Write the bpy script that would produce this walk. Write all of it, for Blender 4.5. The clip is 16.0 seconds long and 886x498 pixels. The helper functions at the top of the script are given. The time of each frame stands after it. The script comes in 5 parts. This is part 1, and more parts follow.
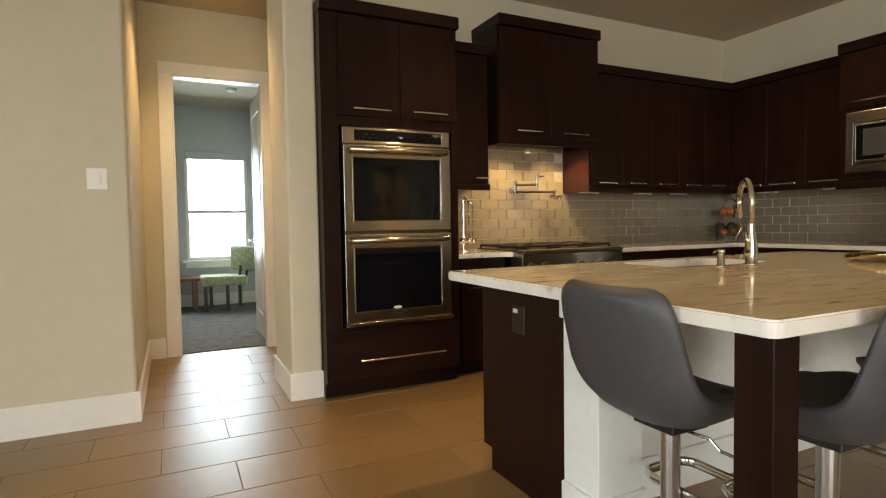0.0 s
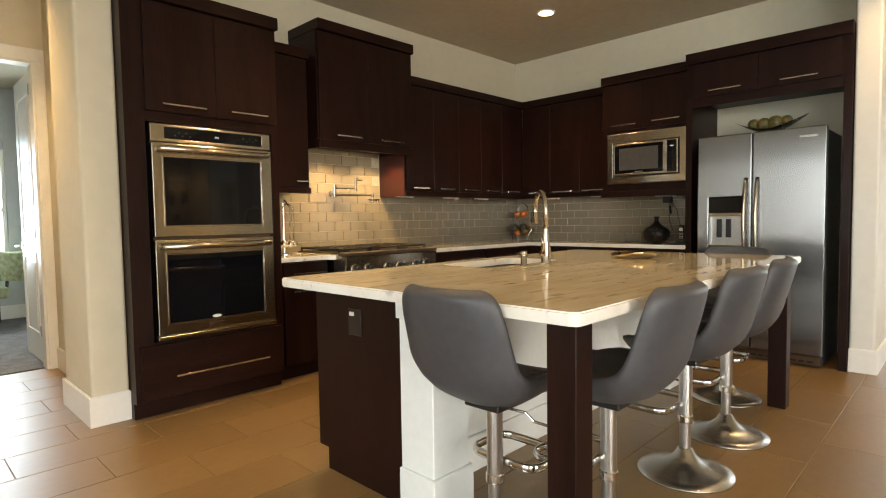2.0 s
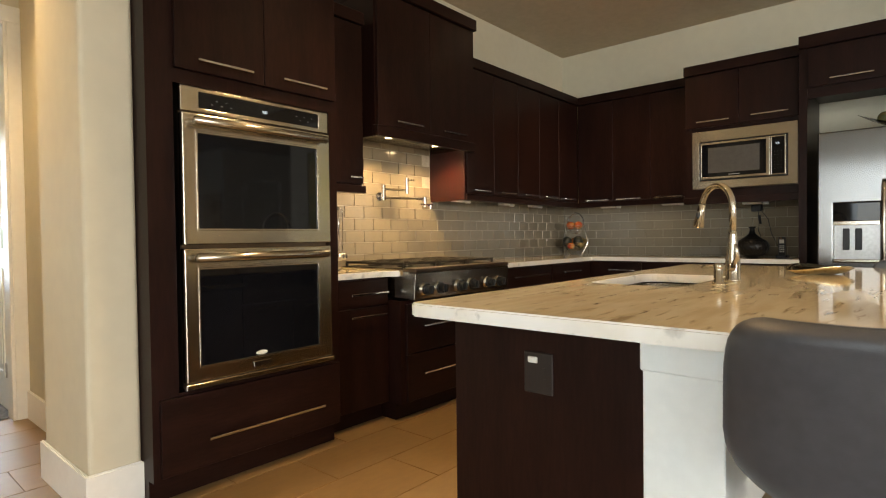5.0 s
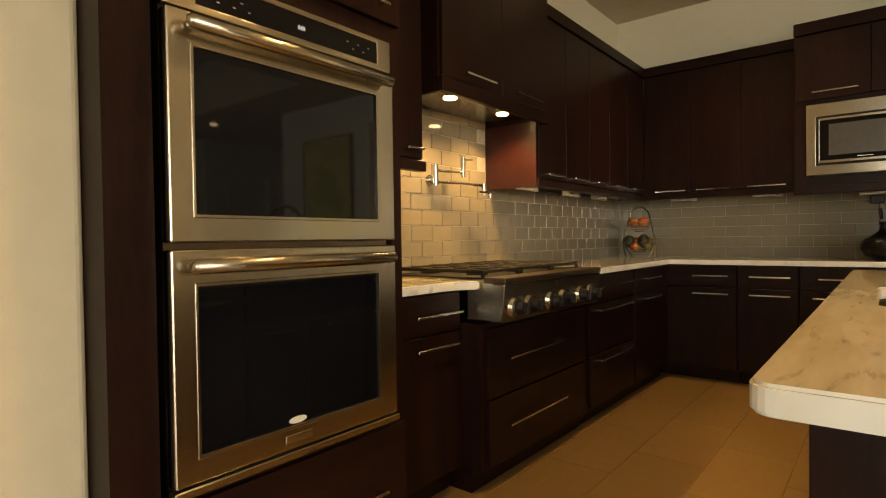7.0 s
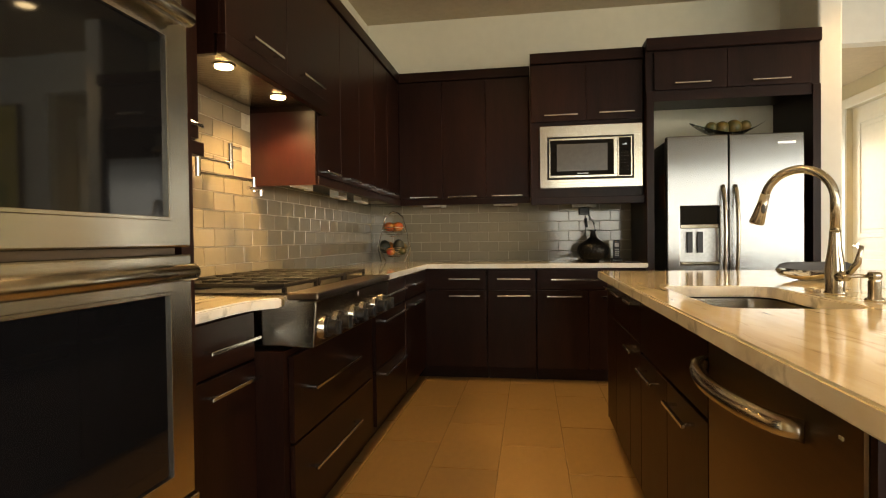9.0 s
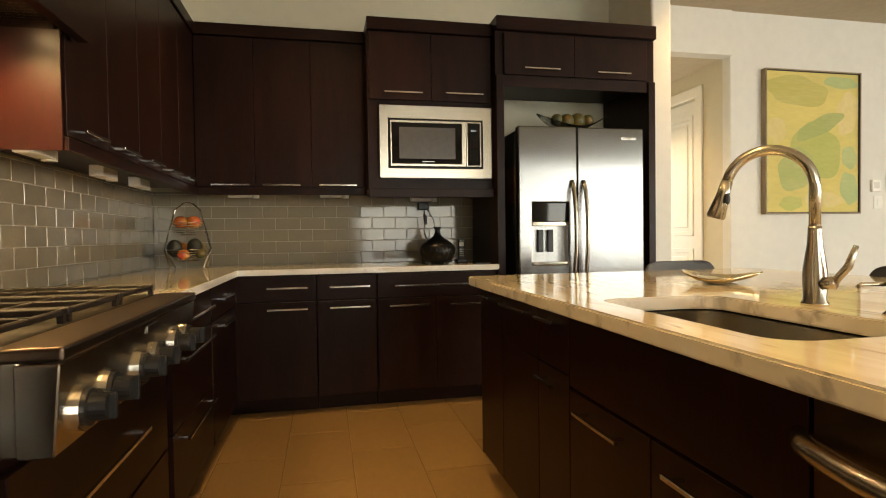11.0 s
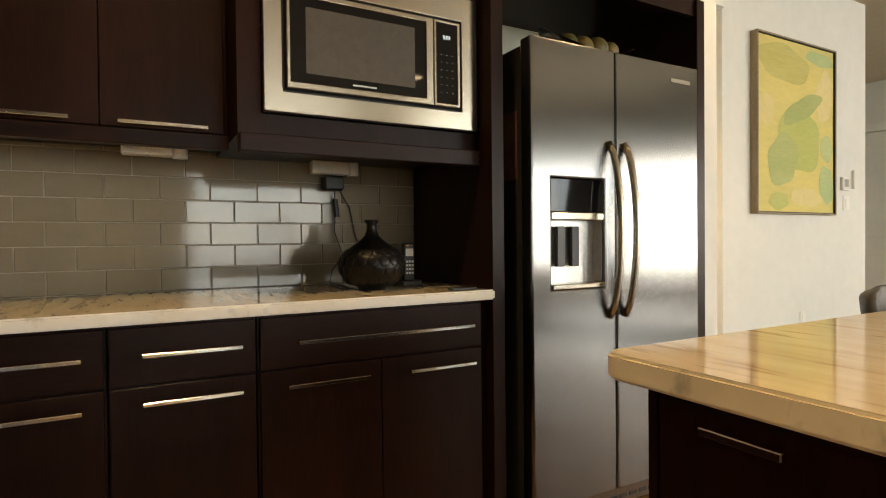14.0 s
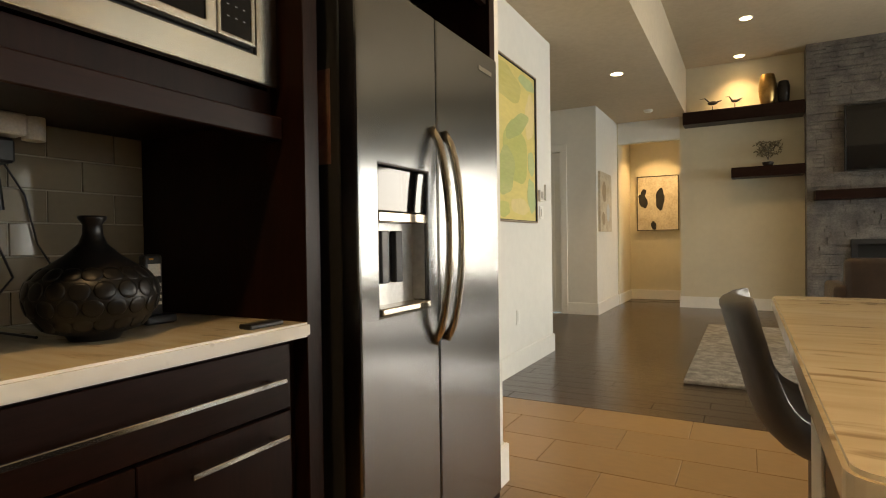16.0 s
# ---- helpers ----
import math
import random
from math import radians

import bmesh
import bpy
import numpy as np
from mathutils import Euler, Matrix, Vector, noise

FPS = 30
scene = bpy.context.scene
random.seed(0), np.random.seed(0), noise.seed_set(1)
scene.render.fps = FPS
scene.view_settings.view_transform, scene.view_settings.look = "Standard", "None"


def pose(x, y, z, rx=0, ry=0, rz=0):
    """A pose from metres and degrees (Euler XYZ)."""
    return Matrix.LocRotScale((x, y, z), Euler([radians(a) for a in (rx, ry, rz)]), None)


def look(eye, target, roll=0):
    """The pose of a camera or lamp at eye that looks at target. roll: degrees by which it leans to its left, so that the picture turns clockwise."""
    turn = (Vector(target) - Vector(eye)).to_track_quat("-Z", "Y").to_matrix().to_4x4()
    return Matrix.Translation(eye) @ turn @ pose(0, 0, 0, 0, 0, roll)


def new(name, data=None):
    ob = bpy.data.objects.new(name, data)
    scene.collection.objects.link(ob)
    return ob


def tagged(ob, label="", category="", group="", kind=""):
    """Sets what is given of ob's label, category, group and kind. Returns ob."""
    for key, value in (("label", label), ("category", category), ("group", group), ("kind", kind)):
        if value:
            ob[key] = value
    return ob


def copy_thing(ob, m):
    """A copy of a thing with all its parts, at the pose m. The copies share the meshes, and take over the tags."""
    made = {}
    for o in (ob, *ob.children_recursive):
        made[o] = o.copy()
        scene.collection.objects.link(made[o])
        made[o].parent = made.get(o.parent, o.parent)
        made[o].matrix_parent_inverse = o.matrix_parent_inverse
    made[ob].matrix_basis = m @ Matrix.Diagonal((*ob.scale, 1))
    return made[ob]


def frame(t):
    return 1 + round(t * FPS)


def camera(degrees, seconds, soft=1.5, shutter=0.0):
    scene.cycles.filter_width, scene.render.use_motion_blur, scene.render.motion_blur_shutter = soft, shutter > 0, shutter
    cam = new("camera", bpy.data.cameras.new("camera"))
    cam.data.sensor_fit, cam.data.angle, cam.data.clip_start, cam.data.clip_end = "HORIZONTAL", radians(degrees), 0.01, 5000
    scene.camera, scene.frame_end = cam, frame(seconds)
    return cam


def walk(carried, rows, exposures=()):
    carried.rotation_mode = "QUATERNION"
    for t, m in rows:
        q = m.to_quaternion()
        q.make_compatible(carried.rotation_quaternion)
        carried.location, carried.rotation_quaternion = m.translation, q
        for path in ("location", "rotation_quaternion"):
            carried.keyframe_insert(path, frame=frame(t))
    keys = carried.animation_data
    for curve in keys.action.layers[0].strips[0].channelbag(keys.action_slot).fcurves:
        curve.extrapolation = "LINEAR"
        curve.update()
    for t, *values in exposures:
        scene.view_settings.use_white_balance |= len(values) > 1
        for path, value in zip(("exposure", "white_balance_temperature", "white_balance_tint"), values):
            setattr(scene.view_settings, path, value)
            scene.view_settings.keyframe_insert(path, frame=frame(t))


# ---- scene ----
cam = camera(77.5, 16.0, soft=1.1)
PATH = [
    (0, (0.183, 0.18, 1.114), (1.061, 1.975, 1.026), -0.9),
    (0.5, (0.127, 0.15, 1.124), (1.208, 1.83, 1.031), -1.0),
    (1, (0.059, 0.14, 1.139), (1.326, 1.684, 1.037), -0.9),
    (1.5, (0.035, 0.137, 1.147), (1.403, 1.592, 1.042), -0.9),
    (2, (0.012, 0.146, 1.156), (1.448, 1.533, 1.05), -0.9),
    (2.5, (-0.001, 0.155, 1.162), (1.475, 1.5, 1.056), -0.9),
    (3, (0.012, 0.19, 1.151), (1.508, 1.514, 1.052), -1.0),
    (3.5, (0.026, 0.346, 1.135), (1.541, 1.649, 1.052), -0.8),
    (4, (0.073, 0.602, 1.127), (1.588, 1.907, 1.073), -0.8),
    (4.5, (0.105, 0.917, 1.113), (1.617, 2.226, 1.065), -0.8),
    (5, (0.132, 1.276, 1.095), (1.643, 2.585, 1.054), -0.7),
    (5.2, (0.167, 1.4, 1.089), (1.675, 2.712, 1.046), -0.7),
    (7.5, (0.636, 2.45, 1.078), (2.245, 3.638, 1.052), -0.9),
    (8, (0.679, 2.565, 1.089), (2.426, 3.54, 1.061), -0.7),
    (8.5, (0.699, 2.679, 1.096), (2.591, 3.327, 1.063), -0.5),
    (9, (0.709, 2.793, 1.088), (2.685, 3.106, 1.055), -0.7),
    (9.5, (0.755, 2.839, 1.078), (2.754, 2.879, 1.045), -0.7),
    (10, (0.92, 2.923, 1.084), (2.912, 2.749, 1.048), -0.8),
    (12.5, (2.422, 3.138, 1.093), (4.327, 2.53, 1.057), -0.7),
    (13, (2.754, 3.082, 1.07), (4.629, 2.385, 1.046), -0.8),
    (13.5, (3.019, 3.037, 1.075), (4.854, 2.242, 1.044), -0.7),
    (14, (3.276, 3.041, 1.075), (5.031, 2.082, 1.046), -0.6),
    (14.5, (3.473, 2.98, 1.053), (5.109, 1.829, 1.025), -0.6),
    (15, (3.632, 2.914, 1.059), (5.111, 1.568, 1.03), -0.5),
    (15.5, (3.809, 2.906, 1.09), (5.054, 1.341, 1.057), -0.6),
    (16, (3.973, 2.956, 1.091), (4.938, 1.205, 1.065), -0.8),
]
walk(cam, [(t, look(eye, target, roll)) for t, eye, target, roll in PATH], [(0, 0.24, 7600, 14), (0.5, 0.56, 7600, 14), (2, 0.70, 7650, 14), (4, 0.64, 7400, 14), (5.2, 0.66, 7400, 14), (7.5, 0.40, 10200, 14), (8.1, 0.44, 10200, 14), (8.5, 0.72, 9600, 14), (9, 0.76, 9000, 14), (10, 0.76, 8800, 14), (13.5, 0.82, 8300, 14), (15, 0.88, 8000, 14), (16, 0.70, 8000, 14)])

# ---- light ----
world = bpy.data.worlds.new("world")
scene.world = world
world.use_nodes = True
wn = world.node_tree
sky = wn.nodes.new("ShaderNodeTexSky")
sky.sky_type, sky.sun_disc = "NISHITA", False
sky.sun_elevation, sky.sun_rotation = radians(40), radians(250)
wn.links.new(sky.outputs[0], wn.nodes["Background"].inputs[0])
wn.nodes["Background"].inputs[1].default_value = 0.12


def area_lamp(name, eye, target, sx, sy, watts, colour):
    data = bpy.data.lights.new(name, "AREA")
    data.shape, data.size, data.size_y, data.energy, data.color = "RECTANGLE", sx, sy, watts, colour
    data.spread = radians(140)
    ob = new(name, data)
    ob.matrix_world = look(eye, target)
    return ob


def spot_lamp(name, eye, watts, colour, angle=110, soft=0.05, blend=0.8):
    data = bpy.data.lights.new(name, "SPOT")
    data.energy, data.color, data.spot_size, data.spot_blend, data.shadow_soft_size = watts, colour, radians(angle), blend, soft
    ob = new(name, data)
    ob.matrix_world = look(eye, (eye[0], eye[1] + 0.001, 0))
    return ob


DAY, WARM = (0.68, 0.86, 1.0), (1.0, 0.72, 0.38)
sun = new("sun", bpy.data.lights.new("sun", "SUN"))
sun.data.energy, sun.data.angle, sun.data.color = 2.0, radians(0.6), (1.0, 0.95, 0.88)
sun.matrix_world = look((-6, 14, 14), (0, 0, 0))
# daylight standing in the openings of the west wall, the south west corner and the bedroom window
area_lamp("window_daylight", (-3.30, 1.0, 1.25), (5, 1.0, -0.6), 2.5, 2.2, 42, DAY)
area_lamp("window_daylight", (-3.30, -3.6, 1.55), (5, -3.6, -0.3), 3.6, 2.3, 106, DAY)
area_lamp("window_daylight", (-1.0, -6.40, 1.5), (0.3, 0, 0.3), 3.2, 2.2, 132, (0.92, 0.95, 0.94))
area_lamp("window_daylight", (7.90, 0.11, 1.15), (5, 0.0, 0.6), 0.80, 2.0, 16, DAY)
area_lamp("window_daylight", (0.78, 8.72, 1.43), (0.7, 0, 0.4), 0.80, 1.5, 34, (0.55, 0.80, 1.0))
# unseen: (2.10, 2.75), added to brighten the worktops, and (2.60, 0.35), assumed
LAMPS = [(4.365, 3.005, 3.02, 54), (2.10, 2.75, 3.02, 92), (4.60, 0.42, 3.02, 34), (2.60, 0.35, 3.02, 40), (0.74, 0.15, 3.02, 34), (0.45, 4.7, 3.02, 90),
         (5.29, -3.68, 3.02, 45), (3.97, -4.71, 3.75, 60), (4.06, -6.25, 3.75, 60), (5.35, -7.1, 2.9, 80), (6.4, 0.15, 2.63, 45)]
for lx, ly, lz, watts in LAMPS:
    spot_lamp("downlight_lamp", (lx, ly, lz - 0.02), watts, WARM, 112)
for lx in (2.71, 3.18):
    spot_lamp("hood_lamp_light", (lx, 3.965, 1.755), 30.0, (1.0, 0.72, 0.36), 140, 0.045)


# ---- materials ----
def mat(name, colour, rough=0.5, metal=0.0, vary=0.25, scale=6.0, stretch=(1, 1, 1), bump=0.0, bump_scale=80.0, bump_detail=3.0, second=None, fine=0.12, coat=0.0, rand=0.0, spread=(0.35, 0.65), detail=5.0, spec=0.5, brushed=0.0):
    """A surface with variation at two scales, a fine relief and, with rand, a shade of its own for each object."""
    m = bpy.data.materials.new(name)
    m.use_nodes = True
    n, l = m.node_tree.nodes, m.node_tree.links
    b = n["Principled BSDF"]
    b.inputs["Roughness"].default_value, b.inputs["Metallic"].default_value, b.inputs["Coat Weight"].default_value = rough, metal, coat
    b.inputs["Coat Roughness"].default_value, b.inputs["Specular IOR Level"].default_value = 0.06, spec
    geo, mapn = n.new("ShaderNodeNewGeometry"), n.new("ShaderNodeMapping")
    mapn.inputs["Scale"].default_value = stretch
    l.new(geo.outputs["Position"], mapn.inputs["Vector"])

    def noise_of(s, d=detail):
        t = n.new("ShaderNodeTexNoise")
        t.inputs["Scale"].default_value, t.inputs["Detail"].default_value = s, d
        l.new(mapn.outputs[0], t.inputs["Vector"])
        return t
    big, small = noise_of(scale), noise_of(scale * 9)
    ramp = n.new("ShaderNodeValToRGB")
    dark = second or tuple(c * (1 - vary) for c in colour)
    ramp.color_ramp.elements[0].position, ramp.color_ramp.elements[1].position = spread
    ramp.color_ramp.elements[0].color, ramp.color_ramp.elements[1].color = (*dark, 1), (*colour, 1)
    l.new(big.outputs[0], ramp.inputs[0])
    mul = n.new("ShaderNodeMix")
    mul.data_type, mul.blend_type = "RGBA", "MULTIPLY"
    mul.inputs["Factor"].default_value = 1.0
    rng = n.new("ShaderNodeMapRange")
    rng.inputs["From Min"].default_value, rng.inputs["From Max"].default_value = 0.3, 0.7
    rng.inputs["To Min"].default_value, rng.inputs["To Max"].default_value = 1 - fine, 1 + fine * 0.5
    l.new(small.outputs[0], rng.inputs["Value"])
    l.new(ramp.outputs[0], mul.inputs["A"])
    l.new(rng.outputs[0], mul.inputs["B"])
    out = mul.outputs["Result"]
    if rand:
        info, r2, m2 = n.new("ShaderNodeObjectInfo"), n.new("ShaderNodeMapRange"), n.new("ShaderNodeMix")
        m2.data_type, m2.blend_type = "RGBA", "MULTIPLY"
        m2.inputs["Factor"].default_value = 1.0
        r2.inputs["To Min"].default_value, r2.inputs["To Max"].default_value = 1 - rand, 1 + rand * 0.6
        l.new(info.outputs["Random"], r2.inputs["Value"])
        l.new(out, m2.inputs["A"])
        l.new(r2.outputs[0], m2.inputs["B"])
        out = m2.outputs["Result"]
    l.new(out, b.inputs["Base Color"])
    rr = n.new("ShaderNodeMapRange")
    rr.inputs["To Min"].default_value, rr.inputs["To Max"].default_value = rough * 0.93, min(1.0, rough * 1.08)
    l.new(big.outputs[0], rr.inputs["Value"])
    l.new(rr.outputs[0], b.inputs["Roughness"])
    if brushed:
        tan = n.new("ShaderNodeTangent")
        tan.direction_type, tan.axis = "RADIAL", "Z"
        l.new(tan.outputs[0], b.inputs["Tangent"])
        b.inputs["Anisotropic"].default_value = abs(brushed)
        b.inputs["Anisotropic Rotation"].default_value = 0.25 if brushed < 0 else 0.0
    if bump:
        bt, bn = noise_of(bump_scale, bump_detail), n.new("ShaderNodeBump")
        bn.inputs["Strength"].default_value, bn.inputs["Distance"].default_value = bump, 0.004
        l.new(bt.outputs[0], bn.inputs["Height"])
        l.new(bn.outputs[0], b.inputs["Normal"])
    return m


def glow(name, colour, strength):
    m = bpy.data.materials.new(name)
    m.use_nodes = True
    n, l = m.node_tree.nodes, m.node_tree.links
    e = n.new("ShaderNodeEmission")
    e.inputs[0].default_value, e.inputs[1].default_value = (*colour, 1), strength
    l.new(e.outputs[0], n["Material Output"].inputs[0])
    return m


def glass_mat(name, colour, rough=0.0, ior=1.45):
    m = bpy.data.materials.new(name)
    m.use_nodes = True
    b = m.node_tree.nodes["Principled BSDF"]
    b.inputs["Base Color"].default_value, b.inputs["Roughness"].default_value = (*colour, 1), rough
    b.inputs["Transmission Weight"].default_value, b.inputs["IOR"].default_value = 1.0, ior
    return m


def veined(name, pale, tan, streak, white, stretch, rough):
    """Polished stone: fine lines along its bed, a few dark streaks and pale clouds."""
    m = bpy.data.materials.new(name)
    m.use_nodes = True
    n, l = m.node_tree.nodes, m.node_tree.links
    b = n["Principled BSDF"]
    b.inputs["Roughness"].default_value = rough
    geo = n.new("ShaderNodeNewGeometry")

    def field(scale, detail, squeeze, distort, low, high):
        mp, t, r = n.new("ShaderNodeMapping"), n.new("ShaderNodeTexNoise"), n.new("ShaderNodeMapRange")
        mp.inputs["Scale"].default_value = squeeze
        mp.inputs["Rotation"].default_value = (0, 0, radians(4))
        t.inputs["Scale"].default_value, t.inputs["Detail"].default_value, t.inputs["Distortion"].default_value = scale, detail, distort
        r.inputs["From Min"].default_value, r.inputs["From Max"].default_value = low, high
        l.new(geo.outputs["Position"], mp.inputs["Vector"])
        l.new(mp.outputs[0], t.inputs["Vector"])
        l.new(t.outputs[0], r.inputs["Value"])
        return r.outputs[0]

    def blend(factor, first, colour):
        x = n.new("ShaderNodeMix")
        x.data_type = "RGBA"
        l.new(factor, x.inputs["Factor"])
        if isinstance(first, tuple):
            x.inputs["A"].default_value = (*first, 1)
        else:
            l.new(first, x.inputs["A"])
        x.inputs["B"].default_value = (*colour, 1)
        return x.outputs["Result"]
    soft = tuple(1 + (c - 1) * 0.5 for c in stretch)
    c = blend(field(7.0, 10, stretch, 0.3, 0.36, 0.64), pale, tan)
    c = blend(field(2.6, 5, soft, 0.6, 0.50, 0.70), c, white)
    c = blend(field(11.0, 8, stretch, 0.5, 0.585, 0.70), c, streak)
    l.new(c, b.inputs["Base Color"])
    return m


M_WOOD = mat("espresso_wood", (0.020, 0.0070, 0.0048), 0.36, vary=0.35, scale=2.2, stretch=(5, 5, 0.7), bump=0.05, bump_scale=40, fine=0.25, spec=0.14)
M_WOOD_H = mat("espresso_wood_crosswise", (0.020, 0.0070, 0.0048), 0.36, vary=0.35, scale=2.2, stretch=(0.8, 0.8, 6), bump=0.05, bump_scale=40, fine=0.25, spec=0.14)
# cabinet wood turned redder: the hood lamps' warm light is in the colour
M_WOOD_LIT = mat("hood_lit_wood_side", (0.030, 0.0034, 0.0024), 0.34, vary=0.25, scale=3, stretch=(3, 3, 0.6), fine=0.2)
M_STEEL = mat("brushed_steel", (0.52, 0.47, 0.39), 0.22, 1.0, brushed=-0.75, vary=0.04, scale=3, stretch=(1, 1, 30), bump=0.004, bump_scale=30, fine=0.03)
M_STEEL_V = mat("brushed_steel_door", (0.245, 0.245, 0.245), 0.235, 1.0, brushed=0.9, vary=0.04, scale=1.6, stretch=(1, 0.3, 2.4), bump=0.28, bump_scale=2.6, bump_detail=0.0, fine=0.03)
M_STEEL_DARK = mat("smoked_steel", (0.17, 0.125, 0.095), 0.30, 1.0, vary=0.08, scale=3, stretch=(1, 1, 30), fine=0.06)
M_CHROME = mat("satin_chrome", (0.72, 0.70, 0.67), 0.16, 1.0, vary=0.06, scale=10, fine=0.05)
M_POLE = mat("brushed_nickel_pole", (0.55, 0.53, 0.50), 0.30, 1.0, vary=0.08, scale=8, stretch=(3, 3, 1), fine=0.08)
M_SPUN = mat("spun_steel", (0.46, 0.44, 0.41), 0.24, 1.0, brushed=0.85, vary=0.05, scale=6, fine=0.04)
M_BLACKGLASS = mat("black_glass", (0.005, 0.005, 0.006), 0.04, vary=0.1, scale=3, fine=0.02, spec=0.34)
M_BLACK = mat("black_plastic", (0.012, 0.012, 0.013), 0.42, vary=0.2, scale=20)
M_MARK = mat("grey_key_print", (0.16, 0.16, 0.16), 0.5, vary=0.1, scale=20)
M_IRON = mat("cast_iron", (0.014, 0.010, 0.008), 0.55, vary=0.3, scale=30, bump=0.2, bump_scale=300, spec=0.25)
M_STONE = veined("veined_quartzite", (0.71, 0.62, 0.46), (0.60, 0.50, 0.345), (0.40, 0.315, 0.21), (0.73, 0.65, 0.50), (0.55, 3.4, 3.4), 0.07)
# same quartzite made paler: daylight on the slab edges, put into the colour
M_EDGE = veined("daylit_quartzite_edge", (0.80, 0.77, 0.70), (0.72, 0.68, 0.60), (0.48, 0.46, 0.42), (0.82, 0.80, 0.76), (1.2, 1.2, 1.2), 0.14)
M_TILE = mat("grey_glass_tile", (0.25, 0.209, 0.149), 0.09, vary=0.06, scale=5, fine=0.04, rand=0.04)
M_GROUT = mat("pale_grout", (0.45, 0.40, 0.31), 0.8, vary=0.2, scale=20, bump=0.3, bump_scale=300)
M_FLOOR = mat("tan_porcelain_tile", (0.28, 0.165, 0.068), 0.36, vary=0.12, scale=1.6, stretch=(1, 2.0, 1), fine=0.07, rand=0.10, spread=(0.2, 0.8), detail=6.0)
M_FGROUT = mat("brown_grout", (0.215, 0.135, 0.062), 0.85, vary=0.2, scale=20)
M_PLANK = mat("dark_oak_plank", (0.060, 0.030, 0.018), 0.20, vary=0.4, scale=3, stretch=(1, 9, 1), fine=0.35, rand=0.35, bump=0.12, bump_scale=35)
M_WALL = mat("greige_wall_paint", (0.62, 0.56, 0.42), 0.75, vary=0.04, scale=1.5, bump=0.10, bump_scale=170, fine=0.03)
M_WALL_W = mat("pale_wall_paint", (0.74, 0.72, 0.66), 0.75, vary=0.04, scale=1.5, bump=0.10, bump_scale=170, fine=0.03)
M_WALL_B = mat("grey_blue_wall_paint", (0.52, 0.54, 0.53), 0.75, vary=0.04, scale=1.5, bump=0.08, bump_scale=170, fine=0.03)
M_CEIL = mat("ceiling_paint", (0.56, 0.465, 0.335), 0.85, vary=0.05, scale=2, bump=0.35, bump_scale=110, fine=0.06)
M_TRIM = mat("white_trim_paint", (0.80, 0.78, 0.72), 0.38, vary=0.04, scale=3, fine=0.03)
M_CABWHITE = mat("white_painted_panel", (0.79, 0.81, 0.78), 0.42, vary=0.05, scale=3, fine=0.03)
M_LEATHER = mat("grey_leatherette", (0.062, 0.062, 0.068), 0.46, vary=0.15, scale=4, bump=0.18, bump_scale=420, fine=0.12)
M_LEATHER_B = mat("brown_leather", (0.055, 0.032, 0.022), 0.40, vary=0.3, scale=6, bump=0.25, bump_scale=200, fine=0.15)
M_CARPET = mat("grey_carpet", (0.21, 0.195, 0.185), 0.95, vary=0.35, scale=9, bump=0.9, bump_scale=260, fine=0.4)
M_RUG = mat("shaggy_grey_rug", (0.34, 0.32, 0.29), 0.95, vary=0.5, scale=14, bump=1.0, bump_scale=120, fine=0.5)
M_FABRIC = mat("green_patterned_fabric", (0.24, 0.27, 0.11), 0.85, second=(0.42, 0.43, 0.29), scale=22, bump=0.25, bump_scale=400, fine=0.15)
M_DARKWOOD = mat("near_black_wood", (0.018, 0.012, 0.010), 0.40, vary=0.3, scale=6, stretch=(4, 4, 0.8), fine=0.2)
M_REDWOOD = mat("orange_brown_wood", (0.22, 0.07, 0.025), 0.40, vary=0.3, scale=5, stretch=(1, 4, 4), fine=0.2)
M_BRONZE = mat("gold_bronze", (0.42, 0.26, 0.10), 0.30, 1.0, vary=0.3, scale=12, bump=0.2, bump_scale=60)
M_SLATE = mat("stacked_slate", (0.20, 0.175, 0.155), 0.62, vary=0.55, scale=5, bump=0.6, bump_scale=70, fine=0.35)
M_VASE = mat("black_ceramic", (0.007, 0.006, 0.0056), 0.36, vary=0.3, scale=18, spec=0.28)
M_PLASTIC = mat("white_plastic", (0.74, 0.71, 0.64), 0.40, vary=0.05, scale=20)
M_CANVAS = mat("ochre_canvas", (0.72, 0.58, 0.19), 0.75, second=(0.60, 0.51, 0.17), scale=1.6, stretch=(1, 0.7, 2.4), fine=0.06, bump=0.12, bump_scale=260, spread=(0.3, 0.7))
M_LEAF = mat("moss_green_oil_paint", (0.42, 0.44, 0.11), 0.7, second=(0.50, 0.49, 0.15), scale=1.8, stretch=(1, 0.8, 2.5), fine=0.07, bump=0.12, bump_scale=260, spread=(0.3, 0.7))
M_LEAF_B = mat("sea_green_oil_paint", (0.38, 0.47, 0.21), 0.7, second=(0.48, 0.51, 0.22), scale=1.8, stretch=(1, 0.8, 2.5), fine=0.07, bump=0.12, bump_scale=260, spread=(0.3, 0.7))
M_OLIVE = mat("olive_oil_paint", (0.50, 0.43, 0.10), 0.7, second=(0.57, 0.50, 0.18), scale=1.8, stretch=(1, 0.5, 5), fine=0.08, bump=0.12, bump_scale=260, spread=(0.3, 0.7))
M_SAGE = mat("sage_oil_paint", (0.36, 0.40, 0.13), 0.7, second=(0.44, 0.45, 0.17), scale=1.8, stretch=(1, 0.7, 3.5), fine=0.08, bump=0.12, bump_scale=260, spread=(0.3, 0.7))
